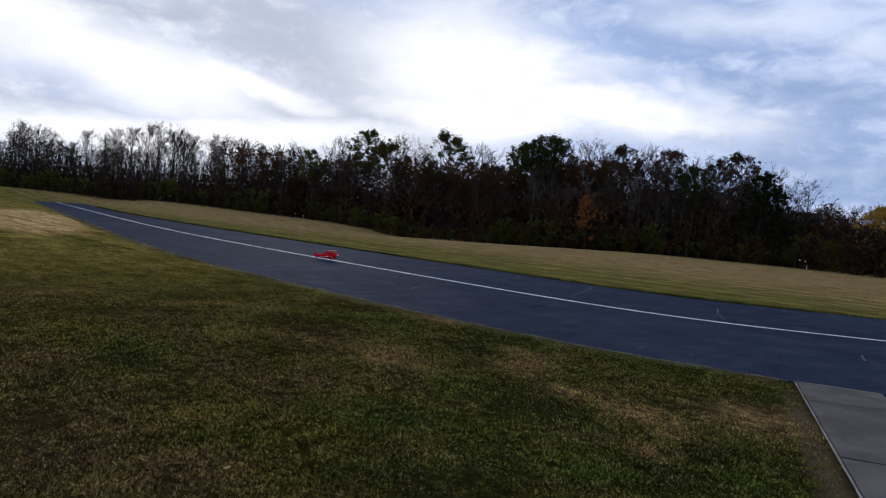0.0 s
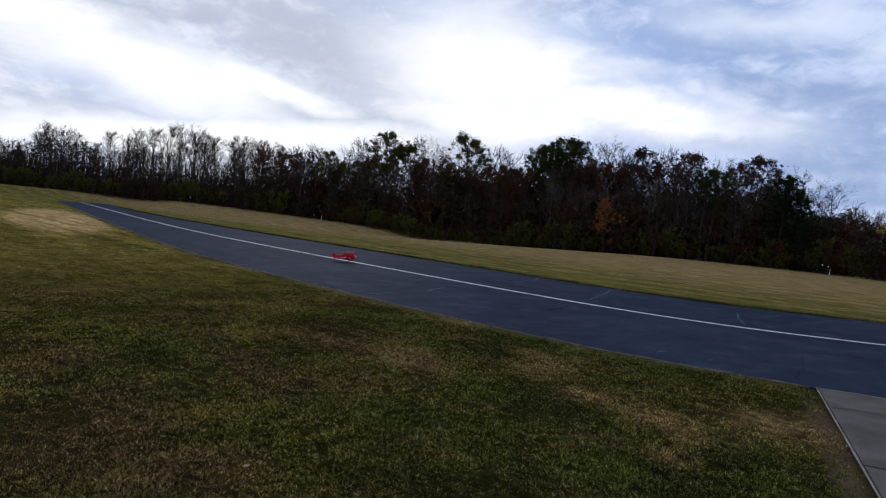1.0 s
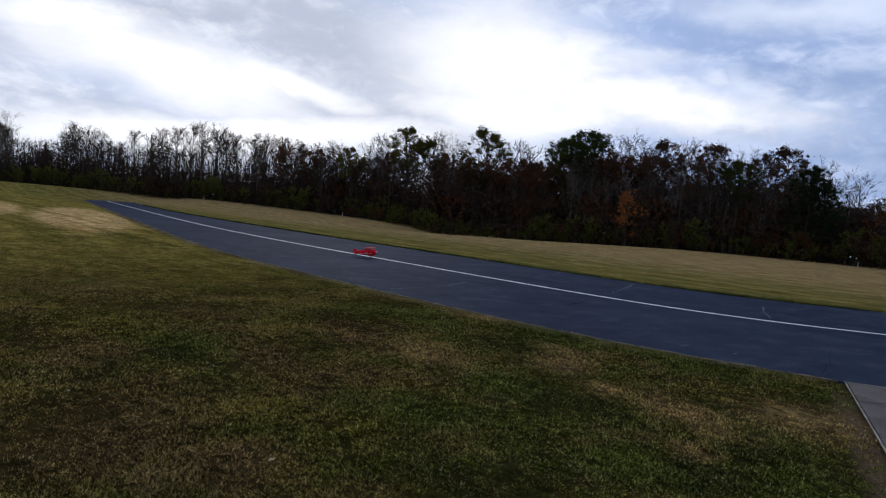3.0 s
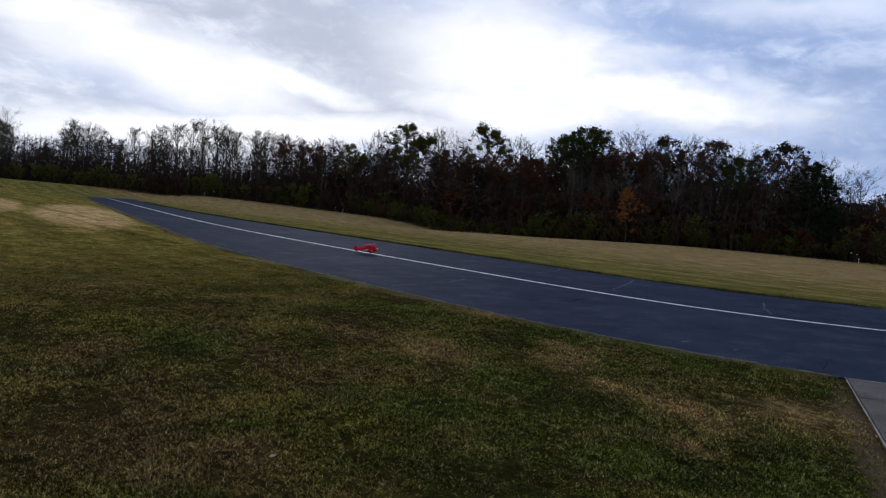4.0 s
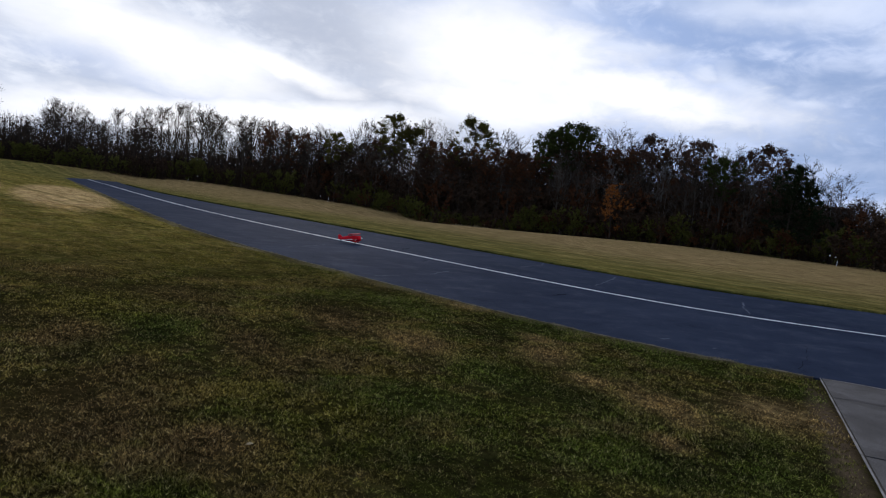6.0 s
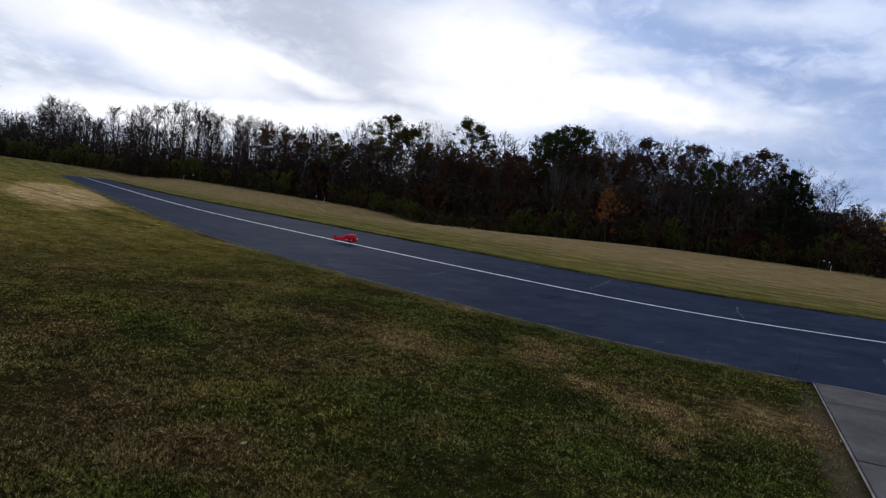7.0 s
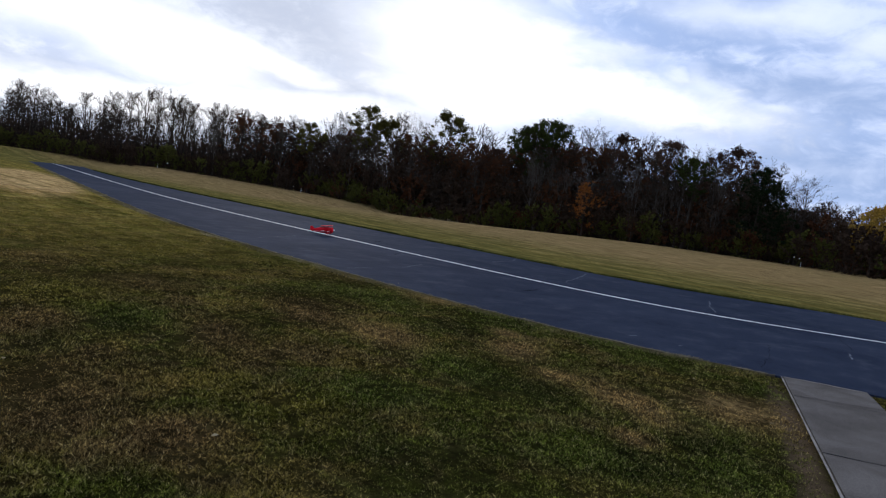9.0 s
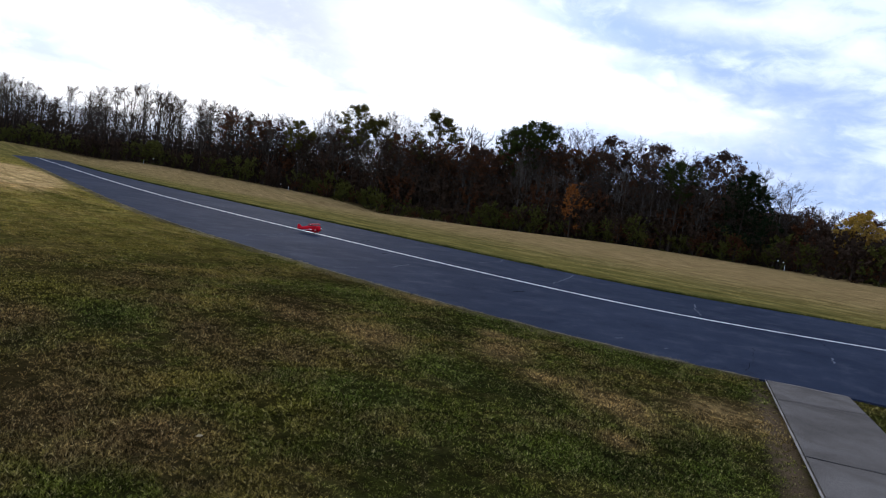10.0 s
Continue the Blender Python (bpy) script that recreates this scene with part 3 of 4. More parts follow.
def blades():
    """Lawn blades over the near ground, one mesh."""
    rng = np.random.default_rng(4)
    n = 1050000
    rho = 2.8 * (34 / 2.8) ** (rng.random(n) ** 1.05)
    az = np.radians(rng.uniform(84, 176, n))
    x, y = rho * np.cos(az), rho * np.sin(az)
    x, y = np.append(x, rng.uniform(-12, 6, 110000)), np.append(y, rng.uniform(-5, 9, 110000))
    n = len(x)
    keep = (x > -70) & (y < y_near(x) - 0.02 + 0.06 * rng.random(n))
    a, d = np.array((-2.75, 9.96)), np.array((0.371, -0.929))
    side = (x - a[0]) * -d[1] + (y - a[1]) * d[0]
    keep &= ~((side > -0.17 * rng.random(n) ** 0.8 + 0.03 * np.sin(y * 9)) & (side < 1.0 + 0.1 * rng.random(n)))
    x, y = x[keep], y[keep]
    n = len(x)
    lump = 0.5 * lumps(x, y, 0.04, 1) + 0.3 * lumps(x, y, 0.11, 2) + 0.2 * lumps(x, y, 0.5, 3)
    stand = rng.random(n) < smooth((lump - 0.31) / 0.22) + 0.06
    x, y, lump = x[stand], y[stand], lump[stand]
    n = len(x)
    tuft = 2.4 * (lump - 0.5)
    h = (0.010 + 0.016 * rng.random(n)) * (1 + 0.7 * tuft)
    w = (0.0016 + 0.0022 * rng.random(n)) * (0.6 + np.hypot(x, y) / 5.0)
    t, lean, la = rng.uniform(0, 2 * np.pi, n), rng.uniform(0.2, 1.9, n) * h, rng.uniform(0, 2 * np.pi, n)
    z = np.full(n, -0.03) + 0.012 * np.sin(x * 1.7 + 0.6 * np.sin(y)) * np.sin(y * 1.3 + 0.4) - 0.004
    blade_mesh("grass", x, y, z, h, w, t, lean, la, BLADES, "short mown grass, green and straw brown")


def blade_mesh(name, x, y, z, h, w, t, lean, la, mat, label):
    n = len(x)
    co = np.empty((n, 3, 3))
    co[:, 0] = np.stack([x + w * np.cos(t), y + w * np.sin(t), z], -1)
    co[:, 1] = np.stack([x - w * np.cos(t), y - w * np.sin(t), z], -1)
    co[:, 2] = np.stack([x + lean * np.cos(la), y + lean * np.sin(la), z + h], -1)
    me = bpy.data.meshes.new(name)
    me.vertices.add(3 * n)
    me.vertices.foreach_set("co", co.ravel())
    me.loops.add(3 * n)
    me.loops.foreach_set("vertex_index", np.arange(3 * n))
    me.polygons.add(n)
    me.polygons.foreach_set("loop_start", np.arange(n) * 3)
    me.materials.append(mat)
    me.update(calc_edges=True)
    tagged(new(name, me), label, "grass", "", "stuff")


def fringe(name, line, count, x0, tallest, side, mat, label, seed):
    """Ragged taller grass hanging over an edge of the asphalt."""
    rng = np.random.default_rng(seed)
    x = x0 + (-1.0 - x0) * rng.random(count) ** 0.7
    wob = 0.05 * np.sin(x * 2.1) + 0.05 * np.sin(x * 5.3 + 1) + 0.04 * np.sin(x * 11.7)
    y = line(x) + side * (0.03 + wob) + side * np.abs(rng.normal(0, 0.13, count))
    keep = ~((x > -2.95) & (x < -1.0) & (y > 9.4)) if side < 0 else x < 5
    keep &= rng.random(count) < 0.25 + lumps(x, y * 0.3, 0.6, seed) * lumps(x, y * 0.2, 2.5, seed + 1) * 2.2
    x, y = x[keep], y[keep]
    n = len(x)
    h = tallest * (0.35 + 0.65 * rng.random(n))
    w = 0.0028 + 0.00018 * np.hypot(x, y) * (0.5 + rng.random(n))
    blade_mesh(name, x, y, np.full(n, -0.035), h, w, rng.uniform(0, 6.28, n), rng.uniform(0.2, 1.5, n) * h, rng.uniform(0, 6.28, n), mat, label)


# ---- trees ----
class Sticks:
    """Collects tapered branch prisms and leaf quads."""

    def __init__(self):
        self.v, self.f, self.lv, self.lf = [], [], [], []

    def stick(self, path, radii, sides):
        base = len(self.v)
        for i, (p, r) in enumerate(zip(path, radii)):
            d = (path[min(i + 1, len(path) - 1)] - path[max(i - 1, 0)]).normalized()
            u = d.orthogonal().normalized()
            w = d.cross(u)
            for k in range(sides):
                a = 2 * math.pi * k / sides
                q = p + (u * math.cos(a) + w * math.sin(a)) * r
                self.v.append((q.x, q.y, q.z))
        for i in range(len(path) - 1):
            for k in range(sides):
                a, b = base + i * sides + k, base + i * sides + (k + 1) % sides
                self.f.append((a, b, b + sides, a + sides))

    def twig(self, path, radius):
        """A thin flat twig."""
        base, n = len(self.v), len(path)
        side = (path[-1] - path[0]).orthogonal().normalized()
        for i, p in enumerate(path):
            r = side * radius * (1 - 0.7 * i / (n - 1))
            self.v += [tuple(p + r), tuple(p - r)]
            if i:
                self.f.append((base + 2 * i - 2, base + 2 * i - 1, base + 2 * i + 1, base + 2 * i))

    def leaf(self, p, size, rng):
        u = Vector((rng.gauss(0, 1), rng.gauss(0, 1), rng.gauss(0, 0.7))).normalized()
        w = u.orthogonal().normalized()
        w = (w * math.cos(rng.uniform(0, 6)) + u.cross(w) * math.sin(rng.uniform(0, 6))).normalized()
        a, b = u * size * rng.uniform(0.6, 1.2), w * size * rng.uniform(0.35, 0.7)
        n = len(self.lv)
        self.lv += [tuple(p - a), tuple(p + b * 0.9 - a * 0.1), tuple(p + a), tuple(p - b + a * 0.15)]
        self.lf.append((n, n + 1, n + 2, n + 3))


def grow(seed, clear, spread, limbs, leaves, leaf_size, droop=0.0, lean=0.04, thick=0.013, depth=3, upright=0.0, clumps=0, puff=0.03, dome=None):
    """A unit-high tree: clear bole to `clear`, limbs of length `spread`, forking to twigs, with so many leaves."""
    rng = random.Random(seed)
    s = Sticks()
    top = Vector((rng.uniform(-lean, lean), rng.uniform(-lean, lean), 1.0))
    bole = []
    for i in range(9):
        t = i / 8
        bole.append(Vector((top.x * t + 0.012 * math.sin(5 * t + seed), top.y * t + 0.012 * math.sin(4 * t + 2 * seed), t * 0.96)))
    s.stick(bole, [thick * (1.25 if i == 0 else 1) * (1 - 0.85 * i / 8) for i in range(9)], 6)
    tips = []

    def inside(p, slack):
        """Within the crown's rounded outline, uneven by a little noise."""
        if dome is None:
            return True
        mid, wide, tall = dome
        bulge = 1 + 0.30 * noise.noise((p.x * 9 + seed, p.y * 9, p.z * 9))
        return (p.x / wide) ** 2 + (p.y / wide) ** 2 + ((p.z - mid) / tall) ** 2 < (slack * bulge) ** 2

    def fork(p, d, length, radius, level):
        n = (4, 3, 2, 1)[level]
        path, cur = [p], d.copy()
        for i in range(n):
            cur = (cur + Vector((rng.gauss(0, 0.14), rng.gauss(0, 0.14), rng.gauss(0.05 - droop, 0.10)))).normalized()
            path.append(path[-1] + cur * length / n)
        if level and not inside(path[-1], 1.06):
            return
        while dome and level == 0 and len(path) > 2 and path[-1].z > dome[0] and not inside(path[-1], 0.95):
            path.pop()
        n = len(path) - 1
        if level < 1:
            s.stick(path, [radius * (1 - 0.72 * i / n) for i in range(n + 1)], 3)
        else:
            s.twig(path, max(radius, 0.0017))
        if level >= 1:
            tips.extend(path[1:])
        if level < depth:
            kids = (5, 4, 3)[level]
            for k in range(kids):
                t = 0.3 + 0.7 * (k + rng.random()) / kids
                i = min(int(t * n), n - 1)
                q = path[i].lerp(path[i + 1], t * n - i)
                side = Vector((rng.gauss(0, 1), rng.gauss(0, 1), rng.gauss(0.2, 0.6))).normalized()
                fork(q, (cur * 0.9 + side * 0.75).normalized(), length * rng.uniform(0.38, 0.6), radius * 0.42, level + 1)

    for k in range(limbs):
        t = clear + (0.97 - clear) * ((k + rng.random() * 0.8) / limbs) ** 0.9
        i = min(int(t * 8), 7)
        q = bole[i].lerp(bole[i + 1], t * 8 - i)
        a = k * 2.4 + rng.uniform(-0.5, 0.5)
        up = rng.uniform(0.45, 1.1) + 0.6 * t + upright
        d = Vector((math.cos(a), math.sin(a), up)).normalized()
        u = (t - clear) / (1 - clear)
        length = spread * (0.55 + 0.9 * math.sin(math.pi * min(1, 0.2 + 0.75 * u))) * rng.uniform(0.7, 1.1) * (1 - 0.35 * u)
        fork(q, d, length, thick * 0.42 * (1 - 0.6 * t), 0)
    # leaves gather in rounded sprays about some of the tips, the rest stand singly
    tips = [p for p in tips if inside(p, 1.0)]
    sprays = [rng.choice(tips) for k in range(clumps)]
    sizes = [puff * rng.uniform(0.55, 1.25) for k in range(clumps)]
    for k in range(leaves):
        if clumps and k % 4:
            i = rng.randrange(clumps)
            out = Vector((rng.gauss(0, 1), rng.gauss(0, 1), rng.gauss(0, 1))).normalized() * sizes[i] * rng.random() ** 0.45
            s.leaf(sprays[i] + Vector((out.x, out.y, out.z * 0.75)), leaf_size, rng)
        else:
            p = rng.choice(tips)
            s.leaf(p + Vector((rng.gauss(0, 0.016), rng.gauss(0, 0.016), rng.gauss(0, 0.014))), leaf_size, rng)
    hi = max(v[2] for v in s.v)
    sc = 1.0 / hi
    s.v = [(x * sc, y * sc, z * sc) for x, y, z in s.v]
    s.lv = [(x * sc, y * sc, z * sc) for x, y, z in s.lv]
    return s


def tree(name, s, leaf_mat, label, category, group, bark=BARK):
    root = new(name)
    link("trunk", s.v, s.f, bark, root)
    if s.lf:
        link("crown", s.lv, s.lf, leaf_mat, root)
    return tagged(root, label, category, group)


POOL = {}


def plant(kind, x, y, height, wide=1.0, sink=0.1):
    """Puts a tree of that kind at its place; the first of each shape is built, later ones are copies."""
    variants = POOL[kind]
    rng = random.Random(int(x * 31 + y * 17))
    ob, used = rng.choice(variants)
    m = pose(x, y, float(rise(x, y)) - sink, 0, 0, rng.uniform(0, 360))
    if not used:
        variants[variants.index([ob, used])][1] = True
        target = ob
        target.matrix_basis = m
    else:
        target = copy_thing(ob, m)
    w = height * wide
    target.scale = (w, w, height * 1.05)


WOOD = "trees of the wood's edge"


def make_kinds():
    bare = "bare grey tree with fine leafless twigs"
    for kind, name, count, label, args, leaf in (
            ("tall", "tall_bare_tree", 5, "tall slim leafless tree with a fine twiggy crown", dict(clear=0.40, spread=0.23, limbs=14, leaves=650, leaf_size=0.0065, thick=0.014, upright=0.65), BROWN_LEAF),
            ("bare", "bare_tree", 5, bare, dict(clear=0.28, spread=0.25, limbs=12, leaves=90, leaf_size=0.006), BROWN_LEAF),
            ("olive", "olive_tree", 2, "broad tree with olive-yellow autumn leaves", dict(clear=0.35, spread=0.31, limbs=17, leaves=8500, leaf_size=0.0088, thick=0.016, clumps=170, puff=0.030, dome=(0.75, 0.27, 0.25)), OLIVE_LEAF),
            ("green", "green_tree", 2, "broad tree still in dark green leaf", dict(clear=0.35, spread=0.37, limbs=17, leaves=9500, leaf_size=0.0092, thick=0.017, clumps=190, puff=0.032, dome=(0.76, 0.37, 0.24)), GREEN_LEAF),
            ("russet", "russet_tree", 3, "tree holding russet brown autumn leaves", dict(clear=0.28, spread=0.28, limbs=15, leaves=4200, leaf_size=0.0095, clumps=170, puff=0.024), RUSSET_LEAF),
            ("copper", "copper_tree", 2, "tree with a clumpy copper-brown crown over bare limbs", dict(clear=0.42, spread=0.27, limbs=14, leaves=4300, leaf_size=0.0094, thick=0.014, clumps=120, puff=0.028, dome=(0.72, 0.25, 0.28)), COPPER_LEAF),
            ("brown", "brown_tree", 4, "young thin tree with withered brown leaves", dict(clear=0.15, spread=0.30, limbs=15, leaves=1100, leaf_size=0.020, thick=0.010, depth=2), BROWN_LEAF),
            ("pale", "pale_tree", 2, "slim tree with pale grey bark and bare twigs", dict(clear=0.40, spread=0.20, limbs=11, leaves=150, leaf_size=0.01, thick=0.011, upright=0.5), BROWN_LEAF),
            ("grey", "grey_sapling", 4, "slender young tree with light grey bark and bare forking twigs", dict(clear=0.22, spread=0.24, limbs=13, leaves=60, leaf_size=0.008, thick=0.0095, depth=2, upright=0.5), BROWN_LEAF),
            ("orange", "orange_tree", 1, "small tree with orange autumn leaves", dict(clear=0.10, spread=0.30, limbs=16, leaves=2300, leaf_size=0.017, clumps=130, puff=0.045), ORANGE_LEAF),
            ("yellow", "yellow_tree", 1, "round tree with golden yellow autumn leaves", dict(clear=0.15, spread=0.40, limbs=18, leaves=6000, leaf_size=0.017, clumps=150, puff=0.055, dome=(0.58, 0.36, 0.42)), YELLOW_LEAF),
            ("dark", "evergreen_tree", 2, "dense dark evergreen tree", dict(clear=0.06, spread=0.30, limbs=22, leaves=7000, leaf_size=0.014, clumps=240, puff=0.035), DARK_LEAF)):
        POOL[kind] = [[tree(name, grow(sum(map(ord, kind)) + 13 * i, **args), leaf, label, "tree", WOOD, SILVER_BARK if kind == "pale" else PALE_BARK if kind == "grey" or kind == "bare" and i > 2 else BARK), False] for i in range(count)]
    for kind, leaf, label in (("scrub", SCRUB_LEAF, "low dark green scrub bush at the wood's edge"), ("briar", BROWN_LEAF, "tangled brown leafy undergrowth bush"),
                              ("rust", RUSSET_LEAF, "russet brown shrub at the wood's edge")):
        POOL[kind] = []
        for i in range(3):
            s = grow(len(kind) * 7 + i * 5, clear=0.02, spread=0.55, limbs=10, leaves=1250, leaf_size=0.043, thick=0.010, depth=1)
            ob = tree("bush", s, leaf, label, "bush", "bushes of the wood's edge")
            POOL[kind].append([ob, False])


TALL = [(-151.2, 32.9, 13.2), (-152.2, 36.1, 13.0), (-143.5, 37.5, 10.2), (-143.3, 40.4, 10.3), (-144.9, 43.3, 13.1), (-135.4, 43.4, 12.0), (-134.7, 45.6, 13.7),
        (-130.7, 46.8, 14.0), (-131.1, 49.2, 14.9), (-126.2, 49.8, 14.3), (-126.4, 52.5, 14.6), (-121.3, 52.5, 14.0), (-123.1, 55.6, 13.3), (-116.9, 55.4, 13.0),
        (-117.0, 58.2, 13.9), (-112.6, 58.2, 12.9), (-112.6, 61.1, 12.9), (-107.5, 61.1, 12.4), (-108.7, 64.2, 12.5), (-103.7, 64.1, 12.2)]
BARE = [(-98.3, 68.8, 13.4), (-99.5, 71.9, 15.2), (-95.9, 71.9, 14.7), (-91.1, 78.2, 16.7), (-90.0, 80.7, 17.1), (-85.5, 78.7, 16.4), (-74.3, 83.4, 17.1),
        (-75.3, 86.7, 17.2), (-72.8, 79.9, 14.9), (-57.7, 87.8, 16.5), (-56.6, 89.0, 18.1), (-55.8, 91.2, 16.9), (-47.5, 89.4, 15.3), (-44.5, 86.8, 15.0),
        (-42.3, 88.3, 15.1), (-39.7, 90.8, 14.4), (-33.5, 93.3, 12.7), (-30.1, 92.5, 13.2), (-25.5, 88.4, 10.9), (-22.1, 90.2, 8.2), (-38.6, 86.1, 12.6)]
OLIVE = [(-97.8, 65.0, 11.6), (-90.4, 71.8, 15.9), (-88.5, 74.3, 14.6), (-77.8, 77.9, 17.9)]
LEAFY = [(-63.6, 82.0, 15.6), (-60.1, 82.0, 16.5), (-38.2, 84.4, 11.6)]
RUSSET = [(-110.4, 58.3, 12.2), (-107.1, 62.1, 11.8), (-103.5, 62.2, 11.9), (-72.3, 76.1, 13.9), (-48.1, 87.4, 14.2), 
          (-78.7, 74.7, 12.9), (-64.9, 78.4, 12.5), (-68.0, 76.8, 12.2)]


def woods():
    make_kinds()
    for p in TALL:
        plant("tall", *p)
    for p in BARE:
        plant("bare", *p)
    for p in OLIVE:
        plant("olive", *p)
    for p in LEAFY:
        plant("green", *p)
    for p in RUSSET:
        plant("russet", *p)
    for p in ((-49.1, 85.0, 14.9), (-42.1, 85.6, 14.1), (-35.9, 86.7, 13.0), (-33.9, 88.0, 13.8), (-67.5, 79.0, 12.6), (-57.0, 84.0, 12.8)):
        plant("copper", *p)
    plant("orange", -50.2, 78.7, 7.6)
    for p in ((-61.2, 78.6, 12.0), (-66.5, 76.6, 11.0), (-54.0, 80.6, 11.5), (-47.2, 82.2, 11.0), (-80.5, 71.4, 10.5), (-85.0, 69.4, 10.0), (-38.5, 83.6, 9.5), (-71.0, 75.0, 11.5), (-26.2, 85.0, 9.5)):
        plant("pale", p[0], p[1] + 3.5, p[2] + 0.5)
    plant("dark", -29.6, 84.4, 10.8)
    plant("dark", -28.2, 85.7, 9.4)
    plant("yellow", -16.6, 83.1, 7.6)
    for p in ((-20.5, 80.5, 5.2), (-18.0, 79.4, 4.6), (-15.6, 79.0, 5.0), (-13.2, 79.6, 5.4), (-23.5, 82.5, 5.0), (-10.5, 80.0, 5.2)):
        plant("briar" if p[2] < 5.1 else "scrub", p[0], p[1], p[2] - 0.8, 1.0, 0.6)
    for p in ((-17.4, 80.2, 5.6), (-15.2, 80.8, 5.8), (-13.4, 81.2, 5.4), (-19.2, 81.6, 6.2)):
        plant("briar", *p, 0.9, 0.6)
    for kind, p in (("briar", (-61.0, 80.6, 8.6)), ("rust", (-58.3, 81.0, 8.0)), ("briar", (-64.8, 79.6, 8.2)), ("rust", (-55.5, 82.0, 7.5)), ("briar", (-86.5, 69.5, 7.5)), ("briar", (-91.5, 67.0, 7.5)), ("briar", (-72.0, 75.5, 7.8)), ("rust", (-68.0, 77.5, 8.0))):
        plant(kind, *p, 0.75, 0.8)
    for p in ((-66.5, 81.5, 11.5), (-63.0, 85.0, 11.0), (-60.5, 86.0, 12.0), (-57.5, 84.0, 10.5), (-92.0, 68.0, 9.5), (-88.0, 71.0, 10.0), (-96.5, 66.0, 9.0),
              (-70.0, 88.0, 13.0), (-66.5, 90.0, 13.5), (-63.5, 88.5, 13.0), (-60.0, 91.0, 13.5), (-57.0, 88.0, 12.5), (-68.0, 85.0, 12.0), (-98.0, 72.0, 11.0), (-94.5, 74.0, 11.5), (-101.0, 70.0, 10.5), (-82.0, 77.0, 11.5)):
        plant("brown", *p, 1.1)
    for p in ((-74.5, 80.5, 14.2), (-69.5, 80.0, 13.6), (-67.0, 82.5, 13.8), (-58.0, 84.5, 13.8), (-55.5, 86.0, 14.6), (-52.5, 86.5, 14.4), (-83.0, 75.0, 13.4), (-94.0, 70.0, 12.2)):
        plant("russet", *p)
    for p in ((-63.0, 84.5, 15.0), (-61.8, 83.6, 14.4), (-60.8, 85.0, 13.8)):
        plant("russet", *p)
    plant("bare", -62.2, 86.5, 16.5)
    rng = random.Random(15)
    for i in range(46):
        x = -104 + 74 * (i + rng.random()) / 46
        plant("grey", x, float(y_wood(x)) + rng.uniform(1.6, 4.5), rng.uniform(7.5, 12.0))
    rng = random.Random(8)
    edge = sorted(TALL + BARE + OLIVE + LEAFY + RUSSET)
    ex, eh = [p[0] for p in edge], [p[2] for p in edge]

    def cap(x):
        return float(np.interp(x, ex, eh)) if x < -32 else 9.5

    # the wood behind: lower than the edge trees
    for i in range(100):
        x = rng.uniform(-178, -100)
        y = float(y_wood(x)) + rng.uniform(2, 20)
        kind, h = rng.choice(("tall", "tall", "bare")), cap(x) * rng.uniform(0.72, 0.98)
        bearing = math.degrees(math.atan2(y, x))
        # two gaps in the skyline
        if 168.4 < bearing < 171.4:
            h = min(h, rng.uniform(6.5, 8.5))
        elif 162.4 < bearing < 165.6:
            h = min(h, rng.uniform(8.5, 10.5))
        plant(kind, x, y, h)
    plant("bare", -161.0, 23.2, 14.6, 1.2)
    plant("bare", -163.5, 21.6, 13.2, 1.1)
    plant("bare", -149.0, 35.6, 12.6, 1.2)
    plant("tall", -147.0, 37.4, 12.4, 1.1)
    for i in range(138):
        x = rng.uniform(-106, 8)
        plant(rng.choice(("brown", "bare", "bare", "bare", "russet")), x, float(y_wood(x)) + rng.uniform(3, 20), cap(x) * rng.uniform(0.6, 0.93))
    for i in range(150):
        x = -168 + 176 * (i + rng.random()) / 150
        y = float(y_wood(x)) + rng.uniform(-0.8, 2.4)
        kind = rng.choice(("scrub", "scrub", "briar")) if x < -45 else rng.choice(("scrub", "briar", "rust"))
        plant(kind, x, y, rng.uniform(2.6, 4.8), rng.uniform(0.8, 1.2), 0.6)
    for p in ((-75.4, 72.3, 3.0), (-71.7, 73.6, 3.2), (-64.6, 76.0, 3.0), (-61.6, 77.0, 3.8), (-58.5, 77.9, 4.2), (-55.8, 78.6, 3.2), (-86.8, 67.6, 3.4), (-83.3, 69.0, 3.2), (-47.7, 80.7, 2.6)):
        plant("scrub", *p, 1.15, 0.4)
    for i in range(44):
        x = -96 + 74 * (i + rng.random()) / 44
        plant("scrub" if i % 3 else "rust", x, float(y_wood(x)) + rng.uniform(-0.6, 0.8), rng.uniform(1.8, 3.4), rng.uniform(1.0, 1.4), 0.4)
    for i in range(80):
        x = -112 + 118 * (i + rng.random()) / 80
        y = float(y_wood(x)) + rng.uniform(2, 6)
        plant(rng.choice(("brown", "rust", "briar", "brown")), x, y, rng.uniform(4.5, 8.0), rng.uniform(0.8, 1.1))
    for kinds in POOL.values():
        for ob, used in kinds:
            if not used:
                for o in (*ob.children_recursive, ob):
                    bpy.data.objects.remove(o)


